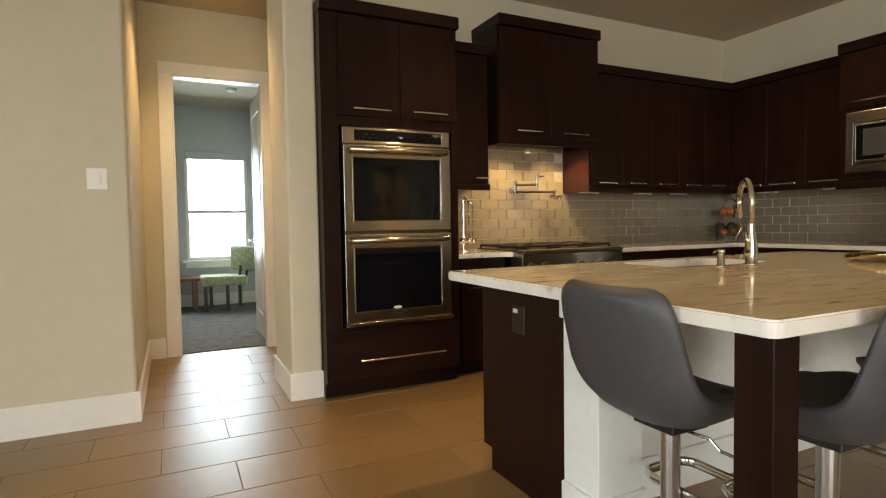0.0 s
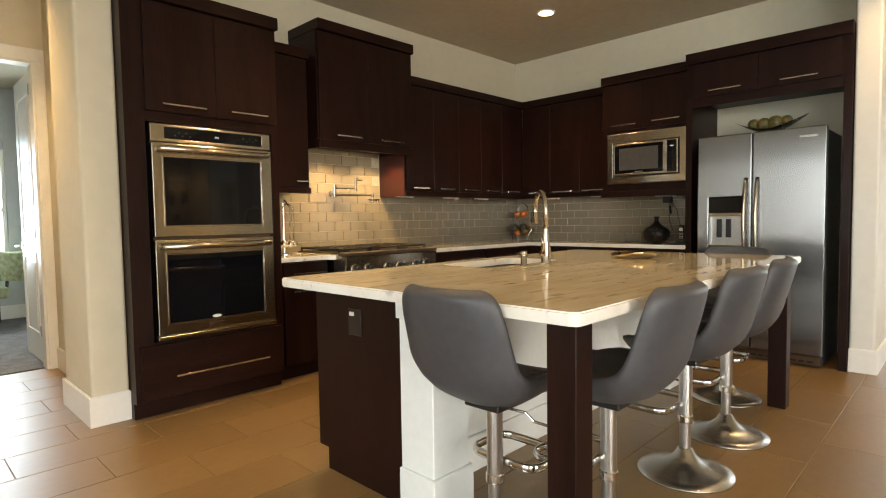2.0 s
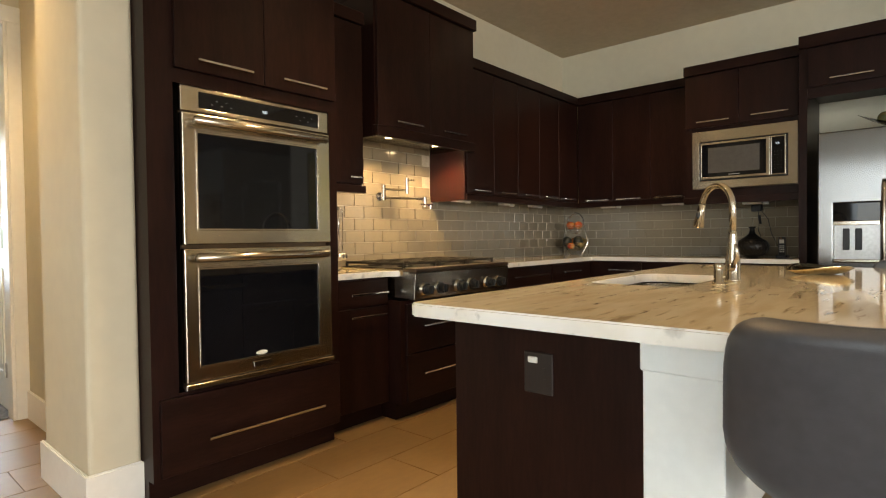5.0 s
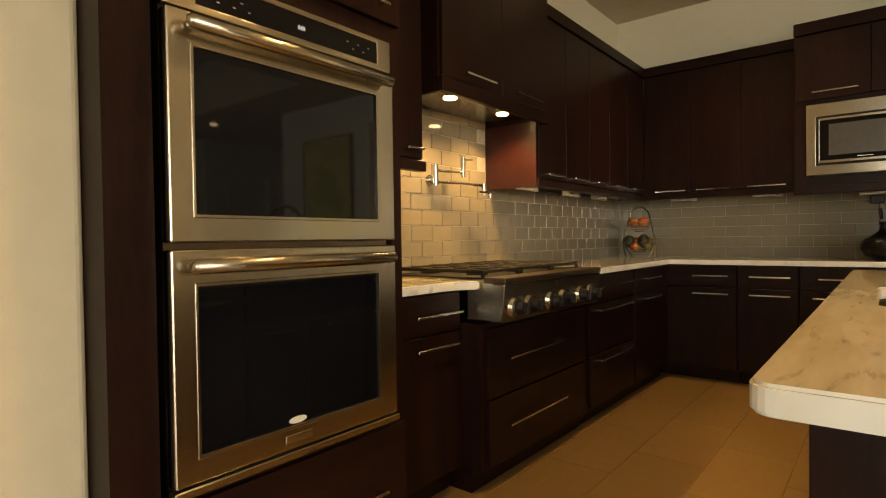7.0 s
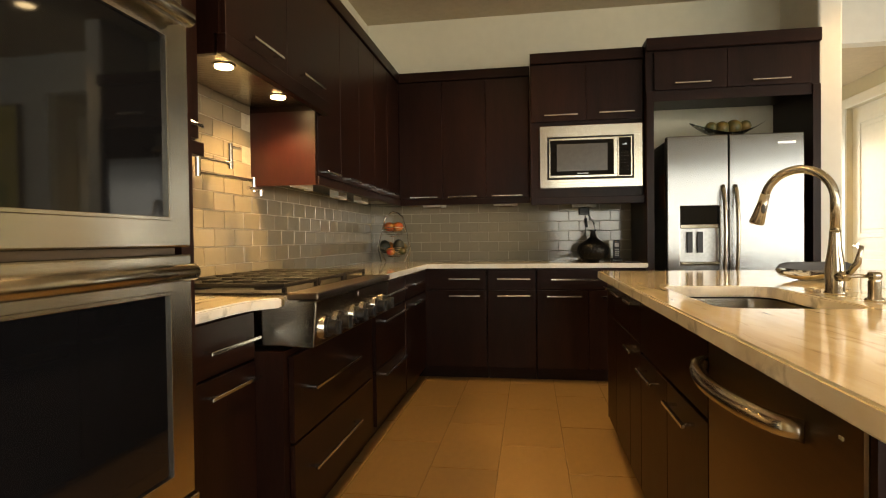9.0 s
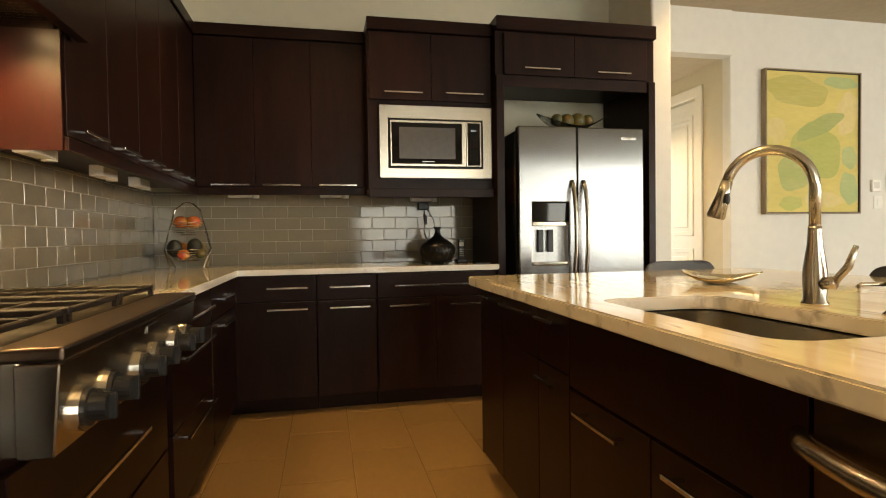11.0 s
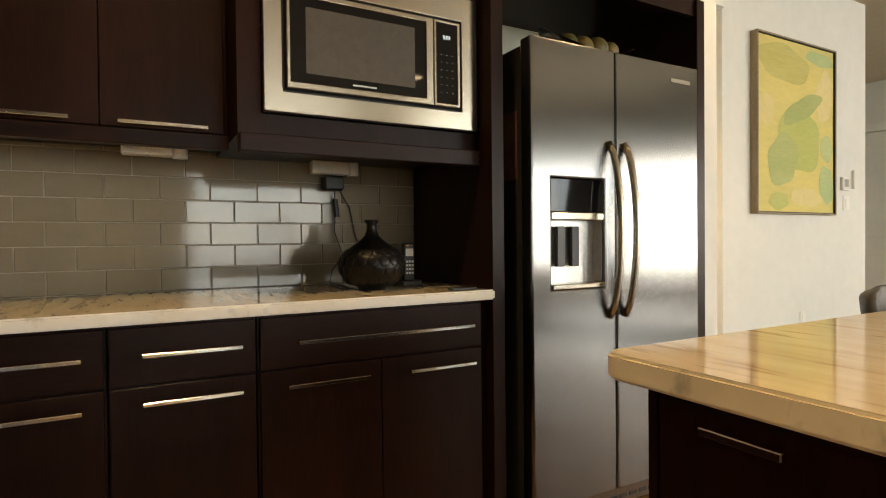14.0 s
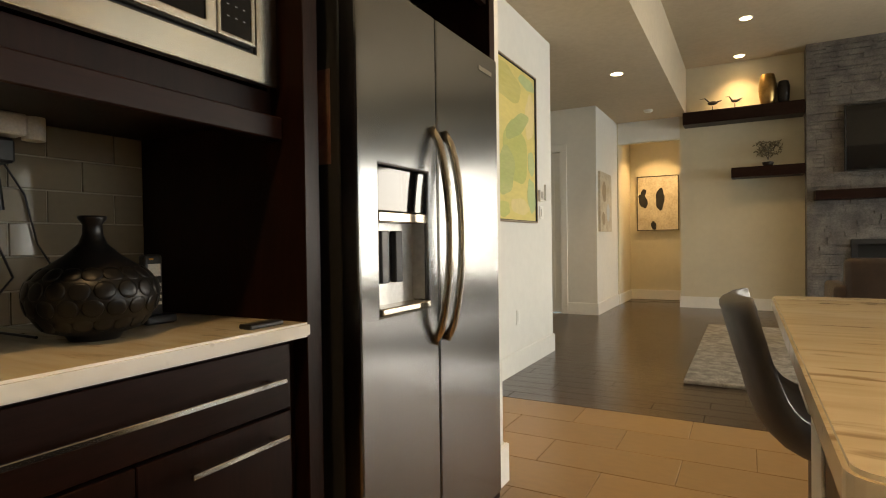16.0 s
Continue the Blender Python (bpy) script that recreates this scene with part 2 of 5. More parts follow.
M_PALE = mat("pale_yellow_oil_paint", (0.70, 0.57, 0.26), 0.7, second=(0.66, 0.53, 0.20), scale=2.2, fine=0.06, bump=0.12, bump_scale=260, spread=(0.3, 0.7))
M_CREAM = mat("cream_canvas", (0.62, 0.56, 0.44), 0.8, second=(0.50, 0.43, 0.31), scale=5, fine=0.2)
M_REDPAPER = mat("faded_red_paper", (0.16, 0.065, 0.05), 0.7, second=(0.24, 0.15, 0.12), scale=9)
M_INK = mat("black_ink", (0.02, 0.018, 0.016), 0.7, vary=0.4, scale=12)
M_FRAME = mat("limed_oak_frame", (0.34, 0.25, 0.15), 0.5, vary=0.3, scale=6, stretch=(4, 4, 0.8), fine=0.2)
M_APPLE = mat("red_apple_skin", (0.48, 0.05, 0.025), 0.25, second=(0.62, 0.30, 0.06), scale=12, fine=0.1, coat=0.3)
M_ORANGE = mat("orange_peel", (0.62, 0.20, 0.03), 0.45, vary=0.15, scale=15, bump=0.4, bump_scale=300)
M_AVOCADO = mat("dark_avocado_skin", (0.020, 0.020, 0.010), 0.5, vary=0.4, scale=25, bump=0.6, bump_scale=160)
M_GOURD = mat("mottled_ochre_ball", (0.20, 0.115, 0.028), 0.5, second=(0.06, 0.07, 0.02), scale=18, fine=0.3, bump=0.5, bump_scale=60)
M_GLASS = glass_mat("clear_glass", (0.90, 0.93, 0.92))
M_GREENGLASS = glass_mat("green_tinted_glass", (0.92, 0.95, 0.92))
M_PANE = glass_mat("window_pane", (0.97, 0.99, 1.0), ior=1.02)
M_LAMP = glow("lamp_disc", (1.0, 0.82, 0.52), 14.0)
M_HOODLAMP = glow("hood_lamp_disc", (1.0, 0.80, 0.46), 20.0)
M_DIGIT = glow("display_digits", (0.75, 0.9, 1.0), 0.9)
M_SKY = glow("bright_outdoors", (0.92, 0.97, 1.0), 4.0)
M_SKY_LOW = glow("bright_outdoors_low", (0.80, 0.88, 0.80), 2.0)


# ---- building blocks ----
ORIGIN = {}


def thing(name, at, label="", category="", group="", kind=""):
    ob = new(name)
    ob.location = at
    ob.empty_display_size = 0.1
    ORIGIN[ob] = Vector(at)
    return tagged(ob, label, category, group, kind)


def part(name, bm, material, parent=None, label="", smooth=False, category="", kind="", group=""):
    """Links a bmesh, given in world metres, as one mesh under its thing or part."""
    base = ORIGIN[parent] if parent else Vector((0, 0, 0))
    if base.length:
        bmesh.ops.translate(bm, verts=bm.verts, vec=-base)
    bmesh.ops.recalc_face_normals(bm, faces=bm.faces)
    me = bpy.data.meshes.new(name)
    bm.to_mesh(me)
    bm.free()
    if smooth:
        for p in me.polygons:
            p.use_smooth = True
    me.materials.append(material)
    ob = new(name, me)
    if parent:
        ob.parent = parent
    ORIGIN[ob] = base
    return tagged(ob, label, category, group, kind)


def box(*dims, bevel=0.0, seg=1, into=None):
    """A box from x0, x1, y0, y1, z0, z1, its edges rounded by bevel."""
    x0, x1, y0, y1, z0, z1 = dims
    x0, x1, y0, y1, z0, z1 = min(x0, x1), max(x0, x1), min(y0, y1), max(y0, y1), min(z0, z1), max(z0, z1)
    bm = bmesh.new()
    bmesh.ops.create_cube(bm, size=1.0, matrix=Matrix.Translation(((x0 + x1) / 2, (y0 + y1) / 2, (z0 + z1) / 2)) @ Matrix.Diagonal((x1 - x0, y1 - y0, z1 - z0, 1)))
    if bevel:
        bmesh.ops.bevel(bm, geom=bm.edges[:], offset=bevel, segments=seg, profile=0.5, affect="EDGES")
    if into is not None:
        return merge(into, bm)
    return bm


def merge(into, bm):
    me = bpy.data.meshes.new("joined")
    bm.to_mesh(me)
    bm.free()
    into.from_mesh(me)
    bpy.data.meshes.remove(me)
    return into


def joined(*bms):
    bm = bmesh.new()
    for b in bms:
        merge(bm, b)
    return bm


def ring(axis, a0, a1, z0, z1, ia0, ia1, iz0, iz1, d0, d1, bevel=0.003):
    """A slab with a rectangular hole through it, in the plane of a wall."""
    bm = bmesh.new()
    sets = []
    for d in (d0, d1):
        row = []
        for quad in (((a0, z0), (a1, z0), (a1, z1), (a0, z1)), ((ia0, iz0), (ia1, iz0), (ia1, iz1), (ia0, iz1))):
            row.append([bm.verts.new((a, d, z) if axis != "W" else (d, a, z)) for a, z in quad])
        sets.append(row)
    for k in range(4):
        j = (k + 1) % 4
        for row in sets:
            bm.faces.new((row[0][k], row[0][j], row[1][j], row[1][k]))
        for r in (0, 1):
            bm.faces.new((sets[0][r][k], sets[0][r][j], sets[1][r][j], sets[1][r][k]))
    bmesh.ops.recalc_face_normals(bm, faces=bm.faces)
    if bevel:
        sharp = [e for e in bm.edges if len(e.link_faces) == 2 and e.calc_face_angle() > 1.0]
        bmesh.ops.bevel(bm, geom=sharp, offset=bevel, segments=2, profile=0.5, affect="EDGES")
    return bm


def slab(axis, a0, a1, d0, d1, z0, z1, bevel=0.0, seg=1):
    """A box along the oven wall (B, I: a is x, d is y) or the fridge wall (W: a is y, d is x)."""
    return box(d0, d1, a0, a1, z0, z1, bevel=bevel, seg=seg) if axis == "W" else box(a0, a1, d0, d1, z0, z1, bevel=bevel, seg=seg)


def tube(points, radius, seg=12, closed=False, flat=1.0):
    """A round bar along a line of points; radius may be a list; flat squeezes it in z."""
    pts = [Vector(p) for p in points]
    n = len(pts)
    rad = radius if isinstance(radius, (list, tuple)) else [radius] * n
    bm, rings, last = bmesh.new(), [], None
    for i, p in enumerate(pts):
        a, b = (pts[i - 1] if i or closed else p), (pts[(i + 1) % n] if i < n - 1 or closed else p)
        d = (b - a).normalized()
        side = d.cross(Vector((0, 0, 1)))
        if side.length < 0.05:
            side = last or Vector((1, 0, 0))
        side = (side - d * side.dot(d)).normalized()
        if last and side.dot(last) < 0:
            side = -side
        last = side
        up = side.cross(d)
        rings.append([bm.verts.new(p + (side * math.cos(t) + up * math.sin(t) * flat) * rad[i]) for t in [2 * math.pi * k / seg for k in range(seg)]])
    for i in range(n if closed else n - 1):
        r, s = rings[i], rings[(i + 1) % n]
        for k in range(seg):
            bm.faces.new((r[k], r[(k + 1) % seg], s[(k + 1) % seg], s[k]))
    if not closed:
        bm.faces.new(rings[0][::-1])
        bm.faces.new(rings[-1])
    return bm


def lathe(x, y, profile, seg=28):
    """A turned shape round a plumb axis, from (radius, z) pairs."""
    bm, rings = bmesh.new(), []
    for r, z in profile:
        rings.append([bm.verts.new((x + r * math.cos(t), y + r * math.sin(t), z)) for t in [2 * math.pi * k / seg for k in range(seg)]])
    for a, b in zip(rings, rings[1:]):
        for k in range(seg):
            bm.faces.new((a[k], a[(k + 1) % seg], b[(k + 1) % seg], b[k]))
    bm.faces.new(rings[0][::-1])
    bm.faces.new(rings[-1])
    return bm


def ball(x, y, z, r, sx=1.0, sy=1.0, sz=1.0, seg=16):
    bm = bmesh.new()
    bmesh.ops.create_uvsphere(bm, u_segments=seg, v_segments=seg * 2 // 3, radius=r, matrix=Matrix.Translation((x, y, z)) @ Matrix.Diagonal((sx, sy, sz, 1)))
    return bm


def disc_rod(axis, a, d0, d1, z, r, seg=20):
    """A short round rod standing out from a wall."""
    p = [(a, d0, z), (a, d1, z)] if axis != "W" else [(d0, a, z), (d1, a, z)]
    return tube(p, r, seg)


def letters(text, size, at, turn, material, parent, name="lettering"):
    data = bpy.data.curves.new(name, "FONT")
    data.body, data.size, data.extrude, data.align_x = text, size, 0.0004, "CENTER"
    ob = new(name, data)
    me = bpy.data.meshes.new_from_object(ob)
    bpy.data.objects.remove(ob)
    ob = new(name, me)
    me.materials.append(material)
    ob.parent = parent
    ob.matrix_basis = Matrix.Translation(Vector(at) - ORIGIN[parent]) @ pose(0, 0, 0, *turn)
    return ob


# ---- structure ----
W, B, C = 5.54, 4.22, 3.02


def wall(name, bm, material=M_WALL, label="painted plaster wall"):
    return part(name, bm, material, None, label, category="wall", kind="structure")


wall("wall_oven", box(1.04, 5.66, B, 4.36, 0, C), M_WALL, "greige painted kitchen wall behind the ovens")
wall("wall_column", box(0.842, 1.04, 3.752, 4.36, 0, C, bevel=0.02, seg=4), M_WALL, "rounded greige wall end beside the oven cabinet")
wall("wall_hall_east", box(1.03, 1.15, 4.36, 5.5, 0, C), M_WALL)
wall("wall_north", box(-3.4, -0.03, 3.81, 3.99, 0, C, bevel=0.02, seg=4), M_WALL, "greige painted wall with a light switch")
wall("wall_hall_west", box(-0.165, -0.03, 3.99, 5.5, 0, C), M_WALL)
wall("wall_hall_end", joined(box(-0.165, 0.21, 5.5, 5.62, 0, C), box(0.96, 1.15, 5.5, 5.62, 0, C), box(0.21, 0.96, 5.5, 5.62, 2.44, C)), M_WALL, "greige wall with the bedroom doorway")
wall("wall_bedroom_window", joined(box(-2.0, 0.36, 8.8, 8.95, 0, 2.85), box(1.2, 1.5, 8.8, 8.95, 0, 2.85), box(0.36, 1.2, 8.8, 8.95, 0, 0.66), box(0.36, 1.2, 8.8, 8.95, 2.2, 2.85)), M_WALL_B, "grey bedroom wall with a tall window")
wall("wall_bedroom_east", box(1.36, 1.5, 5.62, 8.8, 0, 2.85), M_WALL_B)
wall("wall_bedroom_west", box(-2.12, -2.0, 5.62, 8.95, 0, 2.85), M_WALL_B)
wall("wall_bedroom_south", box(-2.12, -0.165, 5.5, 5.62, 0, 2.85), M_WALL_B)
wall("wall_fridge", box(W, 5.66, 0.795, 4.22, 0, C), M_WALL, "greige painted kitchen wall behind the refrigerator")
wall("wall_stub", box(4.945, 5.66, 0.64, 0.795, 0, C, bevel=0.018, seg=4), M_WALL_W, "short pale wing wall beside the refrigerator")
wall("wall_passage_north", box(5.66, 8.0, 0.66, 0.78, 0, 2.63), M_WALL)
wall("wall_passage_header", box(5.64, 5.76, -0.43, 0.66, 2.63, C), M_WALL_W)
wall("wall_passage_south", joined(box(5.76, 6.12, -0.55, -0.43, 0, 2.63), box(6.98, 8.0, -0.55, -0.43, 0, 2.63), box(6.12, 6.98, -0.55, -0.43, 2.38, 2.63)), M_WALL)
wall("wall_passage_end", joined(box(8.0, 8.12, -0.55, -0.33, 0, 2.63), box(8.0, 8.12, 0.55, 0.78, 0, 2.63), box(8.0, 8.12, -0.33, 0.55, 2.16, 2.63)), M_WALL)
wall("wall_art", box(5.66, 5.76, -2.33, -0.43, 0, C), M_WALL_W, "pale wall that carries the large green painting")
wall("wall_recess_north", box(5.76, 7.6, -2.33, -2.18, 0, C), M_WALL_W)
wall("wall_recess_east", box(7.6, 7.72, -5.21, -2.18, 0, C), M_WALL_W)
wall("wall_recess_south", joined(box(5.87, 6.40, -5.21, -5.09, 0, C), box(7.22, 7.6, -5.21, -5.09, 0, C), box(6.40, 7.22, -5.21, -5.09, 2.40, C)), M_WALL_W, "pale wall with a white door")
wall("wall_corner_west", box(5.87, 5.99, -6.55, -5.21, 0, C), M_WALL_W)
wall("wall_gallery_east", box(5.85, 5.99, -7.6, -6.55, 0, C), M_WALL)
wall("wall_gallery_end", box(4.78, 5.99, -7.72, -7.6, 0, 2.9), M_WALL, "warm lit wall at the end of the gallery hall")
wall("wall_gallery_west", box(4.78, 4.90, -7.6, -6.67, 0, 2.9), M_WALL)
wall("wall_gallery_header", box(4.90, 5.85, -6.67, -6.55, 2.675, C), M_WALL_W)
wall("wall_shelves", joined(box(0.7, 4.90, -6.67, -6.55, 0, 3.95), box(-3.4, -2.7, -6.67, -6.55, 0, 3.95), box(-2.7, 0.7, -6.67, -6.55, 0, 0.35), box(-2.7, 0.7, -6.67, -6.55, 2.65, 3.95)), M_WALL, "greige living room wall with floating shelves")
wall("wall_west", joined(box(-3.52, -3.4, -6.67, -5.4, 0, 3.95), box(-3.52, -3.4, -1.8, -0.25, 0, 3.95), box(-3.52, -3.4, 2.25, 3.99, 0, 3.95),
                         box(-3.52, -3.4, -5.4, -1.8, 0, 0.4), box(-3.52, -3.4, -5.4, -1.8, 2.7, 3.95), box(-3.52, -3.4, -0.25, 2.25, 2.4, 3.95), box(-3.52, -3.4, -0.25, 2.25, 0, 0.12)), M_WALL, "greige wall with wide windows")


def ceiling(name, bm):
    return part(name, bm, M_CEIL, None, "flat beige textured ceiling", category="ceiling", kind="structure")


ceiling("ceiling_kitchen", box(-3.4, 5.66, -0.7, 5.62, C, C + 0.1))
ceiling("ceiling_low", box(4.80, 7.72, -6.67, -0.7, C, C + 0.1))
ceiling("ceiling_high", box(-3.4, 4.80, -6.67, -0.7, 3.75, 3.85))
ceiling("ceiling_step", joined(box(4.80, 4.86, -6.55, -0.7, C + 0.1, 3.95), box(-3.4, 4.80, -0.7, -0.64, C + 0.1, 3.95)))
ceiling("ceiling_passage", box(5.762, 8.0, -0.55, 0.78, 2.63, 2.73))
ceiling("ceiling_gallery", box(4.78, 5.85, -7.72, -6.67, 2.9, 3.0))
ceiling("ceiling_bedroom", box(-2.12, 1.5, 5.62, 8.95, 2.85, 2.95))

FLOOR = part("floor", box(-3.52, 8.12, -0.62, 5.62, -0.12, -0.003), M_FGROUT, None, "tan porcelain tile floor laid in half bond", category="floor", kind="structure")
FLOOR_WOOD = part("floor_wood", box(-3.52, 8.12, -7.72, -0.62, -0.12, -0.004), M_PLANK, None, "dark oak plank floor", category="floor", kind="structure")
part("floor_carpet", box(-2.12, 1.5, 5.58, 8.95, -0.1, 0.006), M_CARPET, None, "grey cut-pile bedroom carpet", category="carpet", kind="structure")
part("ground", box(-60, 60, -60, 60, -0.3, -0.15), mat("lawn", (0.08, 0.10, 0.04), 0.9, vary=0.4, scale=2), None, "lawn outside the house", category="ground", kind="structure")


def baseboard(*runs, label="white painted baseboard"):
    for x0, x1, y0, y1 in runs:
        bm = box(x0, x1, y0, y1, 0, 0.175)
        top = [e for e in bm.edges if all(v.co.z > 0.1 for v in e.verts)]
        bmesh.ops.bevel(bm, geom=top, offset=0.006, segments=2, affect="EDGES")
        part("baseboard", bm, M_TRIM, None, label, category="baseboard", kind="structure")


T = 0.016
baseboard((-3.4, -0.03 + T, 3.81 - T, 3.81), (-0.03, -0.03 + T, 3.81, 5.5 - T), (-0.03, 0.10, 5.5 - T, 5.5), (0.842 - T, 1.04, 3.752 - T, 3.752), (0.842 - T, 0.842, 3.752, 4.376),
          (0.842, 1.03, 4.36, 4.36 + T), (1.03 - T, 1.03, 4.376, 5.5), (4.945 - T, 4.945, 0.64 - T, 0.795), (4.945, 5.655, 0.64 - T, 0.64), (5.66 - T, 5.66, -2.33 - T, -0.43 + T), (5.66, 5.76, -0.43, -0.43 + T),
          (5.66, 7.6, -2.33 - T, -2.33), (5.87, 6.30, -5.09, -5.09 + T), (5.87 - T, 5.87, -6.55, -5.09 + T), (4.9, 5.85, -7.6, -7.6 + T), (4.9, 4.9 + T, -7.584, -6.55), (3.26, 4.9 + T, -6.55, -6.55 + T), (5.85 - T, 5.85, -7.584, -6.55),
          (-2.0, 1.36, 8.8 - T, 8.8))


# ---- doors and windows ----
def panel_door(name, axis, a0, a1, d0, d1, z1, face, label, handle_a, casing_d, knob=M_CHROME):
    """A white two-panel door with casing; face is the side (d) that is seen."""
    out = 1 if face > (d0 + d1) / 2 else -1
    at = (a0, d0, 0) if axis != "W" else (d0, a0, 0)
    th = thing(name, at, label, "door", kind="structure")
    leaf = part("door_leaf", slab(axis, a0 + 0.004, a1 - 0.004, d0, d1, 0.012, z1 - 0.004, bevel=0.002), M_TRIM, th)
    for zz0, zz1 in ((0.22, 0.93), (1.06, z1 - 0.14)):
        part("door_panel", ring(axis, a0 + 0.11, a1 - 0.11, zz0, zz1, a0 + 0.15, a1 - 0.15, zz0 + 0.04, zz1 - 0.04, face - out * 0.003, face + out * 0.009), M_TRIM, leaf)
        part("door_panel", slab(axis, a0 + 0.19, a1 - 0.19, face - out * 0.002, face + out * 0.007, zz0 + 0.08, zz1 - 0.08, bevel=0.005), M_TRIM, leaf)
    if handle_a is not None:
        p = lambda a, d, z: (a, d, z) if axis != "W" else (d, a, z)
        part("door_handle", joined(disc_rod(axis, handle_a, face, face + out * 0.012, 0.98, 0.028), tube([p(handle_a, face + out * 0.01, 0.98), p(handle_a, face + out * 0.055, 0.98), p(handle_a + (0.11 if handle_a < (a0 + a1) / 2 else -0.11), face + out * 0.06, 0.98)], 0.009)), knob, leaf, "satin nickel lever")
    if casing_d is not None:
        c = 0.10
        cd = casing_d + out * 0.018
        for bb in ((a0 - c, a0, 0, z1), (a1, a1 + c, 0, z1), (a0 - c, a1 + c, z1, z1 + c)):
            part("casing", slab(axis, bb[0], bb[1], casing_d, cd, bb[2], bb[3], bevel=0.004), M_TRIM, th)
    return th


panel_door("door_passage", "B", 6.12, 6.98, -0.52, -0.48, 2.38, -0.48, "closed white panelled door in the side passage", 6.86, -0.43)
panel_door("door_recess", "B", 6.40, 7.22, -5.18, -5.14, 2.40, -5.14, "closed white panelled door beyond the living room", 7.14, -5.09)
panel_door("door_bedroom", "W", 5.65, 6.40, 0.965, 1.0, 2.42, 0.965, "white panelled bedroom door standing wide open", 6.33, None)
dc = thing("door_casing", (0.1, 5.48, 0), "white painted casing and jambs of the bedroom doorway", "door casing", kind="structure")
for bb in ((0.11, 0.21, 5.482, 5.5, 0, 2.44), (0.96, 1.03, 5.482, 5.5, 0, 2.44), (0.11, 1.03, 5.482, 5.5, 2.44, 2.54), (0.21, 0.228, 5.485, 5.62, 0, 2.44), (0.942, 0.96, 5.485, 5.62, 0, 2.44), (0.228, 0.942, 5.485, 5.62, 2.422, 2.44)):
    part("casing", box(*bb, bevel=0.003), M_TRIM, dc)
for zz in (0.25, 1.2, 2.2):
    part("hinge", box(0.936, 0.942, 5.60, 5.625, zz, zz + 0.09), M_CHROME, dc)

win = thing("window_1", (0.36, 8.8, 0.66), "white double-hung bedroom window, very bright outside", "window", kind="structure")
part("window_frame", ring("B", 0.36, 1.2, 0.66, 2.2, 0.40, 1.16, 0.70, 2.16, 8.82, 8.90), M_TRIM, win)
part("window_rail", box(0.40, 1.16, 8.83, 8.88, 1.33, 1.375, bevel=0.004), M_TRIM, win)
part("window_sill", box(0.30, 1.26, 8.74, 8.82, 0.625, 0.66, bevel=0.006), M_TRIM, win)
part("sill_apron", box(0.34, 1.22, 8.775, 8.8, 0.55, 0.625, bevel=0.004), M_TRIM, win)
part("blind_box", box(0.365, 1.195, 8.77, 8.82, 2.10, 2.2, bevel=0.006), M_WALL_B, win, "grey rolled blind")
for z0, z1 in ((0.70, 1.33), (1.375, 2.16)):
    p = part("pane", box(0.40, 1.16, 8.85, 8.854, z0, z1), M_PANE, win)
    p.visible_shadow = False
part("backdrop", box(-3, 4.5, 10.5, 10.55, 1.25, 4.5), M_SKY, None, "overexposed daylight outside", category="backdrop", kind="structure")
part("backdrop", box(-3, 4.5, 10.4, 10.45, -0.1, 1.25), M_SKY_LOW, None, "pale fence and ground outside", category="backdrop", kind="structure")
for n, (y0, y1, z0, z1, cuts) in enumerate(((-5.4, -1.8, 0.4, 2.7, 3), (-0.25, 2.25, 0.12, 2.4, 2))):
    w2 = thing("window_%d" % (n + 2), (-3.46, y0, z0), "wide white-framed window to the garden", "window", kind="structure")
    step = (y1 - y0) / cuts
    for k in range(cuts):
        a, b = y0 + k * step, y0 + (k + 1) * step
        part("window_frame", ring("W", a, b, z0, z1, a + 0.06, b - 0.06, z0 + 0.06, z1 - 0.06, -3.50, -3.42), M_TRIM, w2)
        p = part("pane", box(-3.464, -3.46, a + 0.06, b - 0.06, z0 + 0.06, z1 - 0.06), M_PANE, w2)
        p.visible_shadow = False
w5 = thing("window_5", (8.06, 0.11, 0.0), "glazed white door at the end of the passage", "window", kind="structure")
part("window_frame", ring("W", -0.33, 0.55, 0.0, 2.16, -0.24, 0.46, 0.10, 2.07, 8.03, 8.09), M_TRIM, w5)
p = part("pane", box(8.058, 8.062, -0.24, 0.46, 0.10, 2.07), M_PANE, w5)
p.visible_shadow = False
w4 = thing("window_4", (-1.0, -6.61, 0.35), "wide white-framed window beside the fireplace", "window", kind="structure")
for k in range(3):
    a, b = -2.7 + k * 3.4 / 3, -2.7 + (k + 1) * 3.4 / 3
    part("window_frame", ring("B", a, b, 0.35, 2.65, a + 0.06, b - 0.06, 0.41, 2.59, -6.65, -6.57), M_TRIM, w4)
    p = part("pane", box(a + 0.06, b - 0.06, -6.614, -6.61, 0.41, 2.59), M_PANE, w4)
    p.visible_shadow = False


# ---- kitchen cabinets ----
OUT = {"B": -1, "W": -1, "I": 1}


def pull(axis, a0, a1, z, front, parent, size=0.011):
    """A square bar pull on two posts."""
    s = OUT[axis]
    bm = slab(axis, a0, a1, front + s * 0.028, front + s * 0.038, z - size / 2, z + size / 2, bevel=0.0015)
    for a in (a0 + 0.02, a1 - 0.028):
        merge(bm, slab(axis, a, a + 0.009, front, front + s * 0.03, z - 0.004, z + 0.004))
    part("handle", bm, M_CHROME, parent, "satin chrome bar handle")


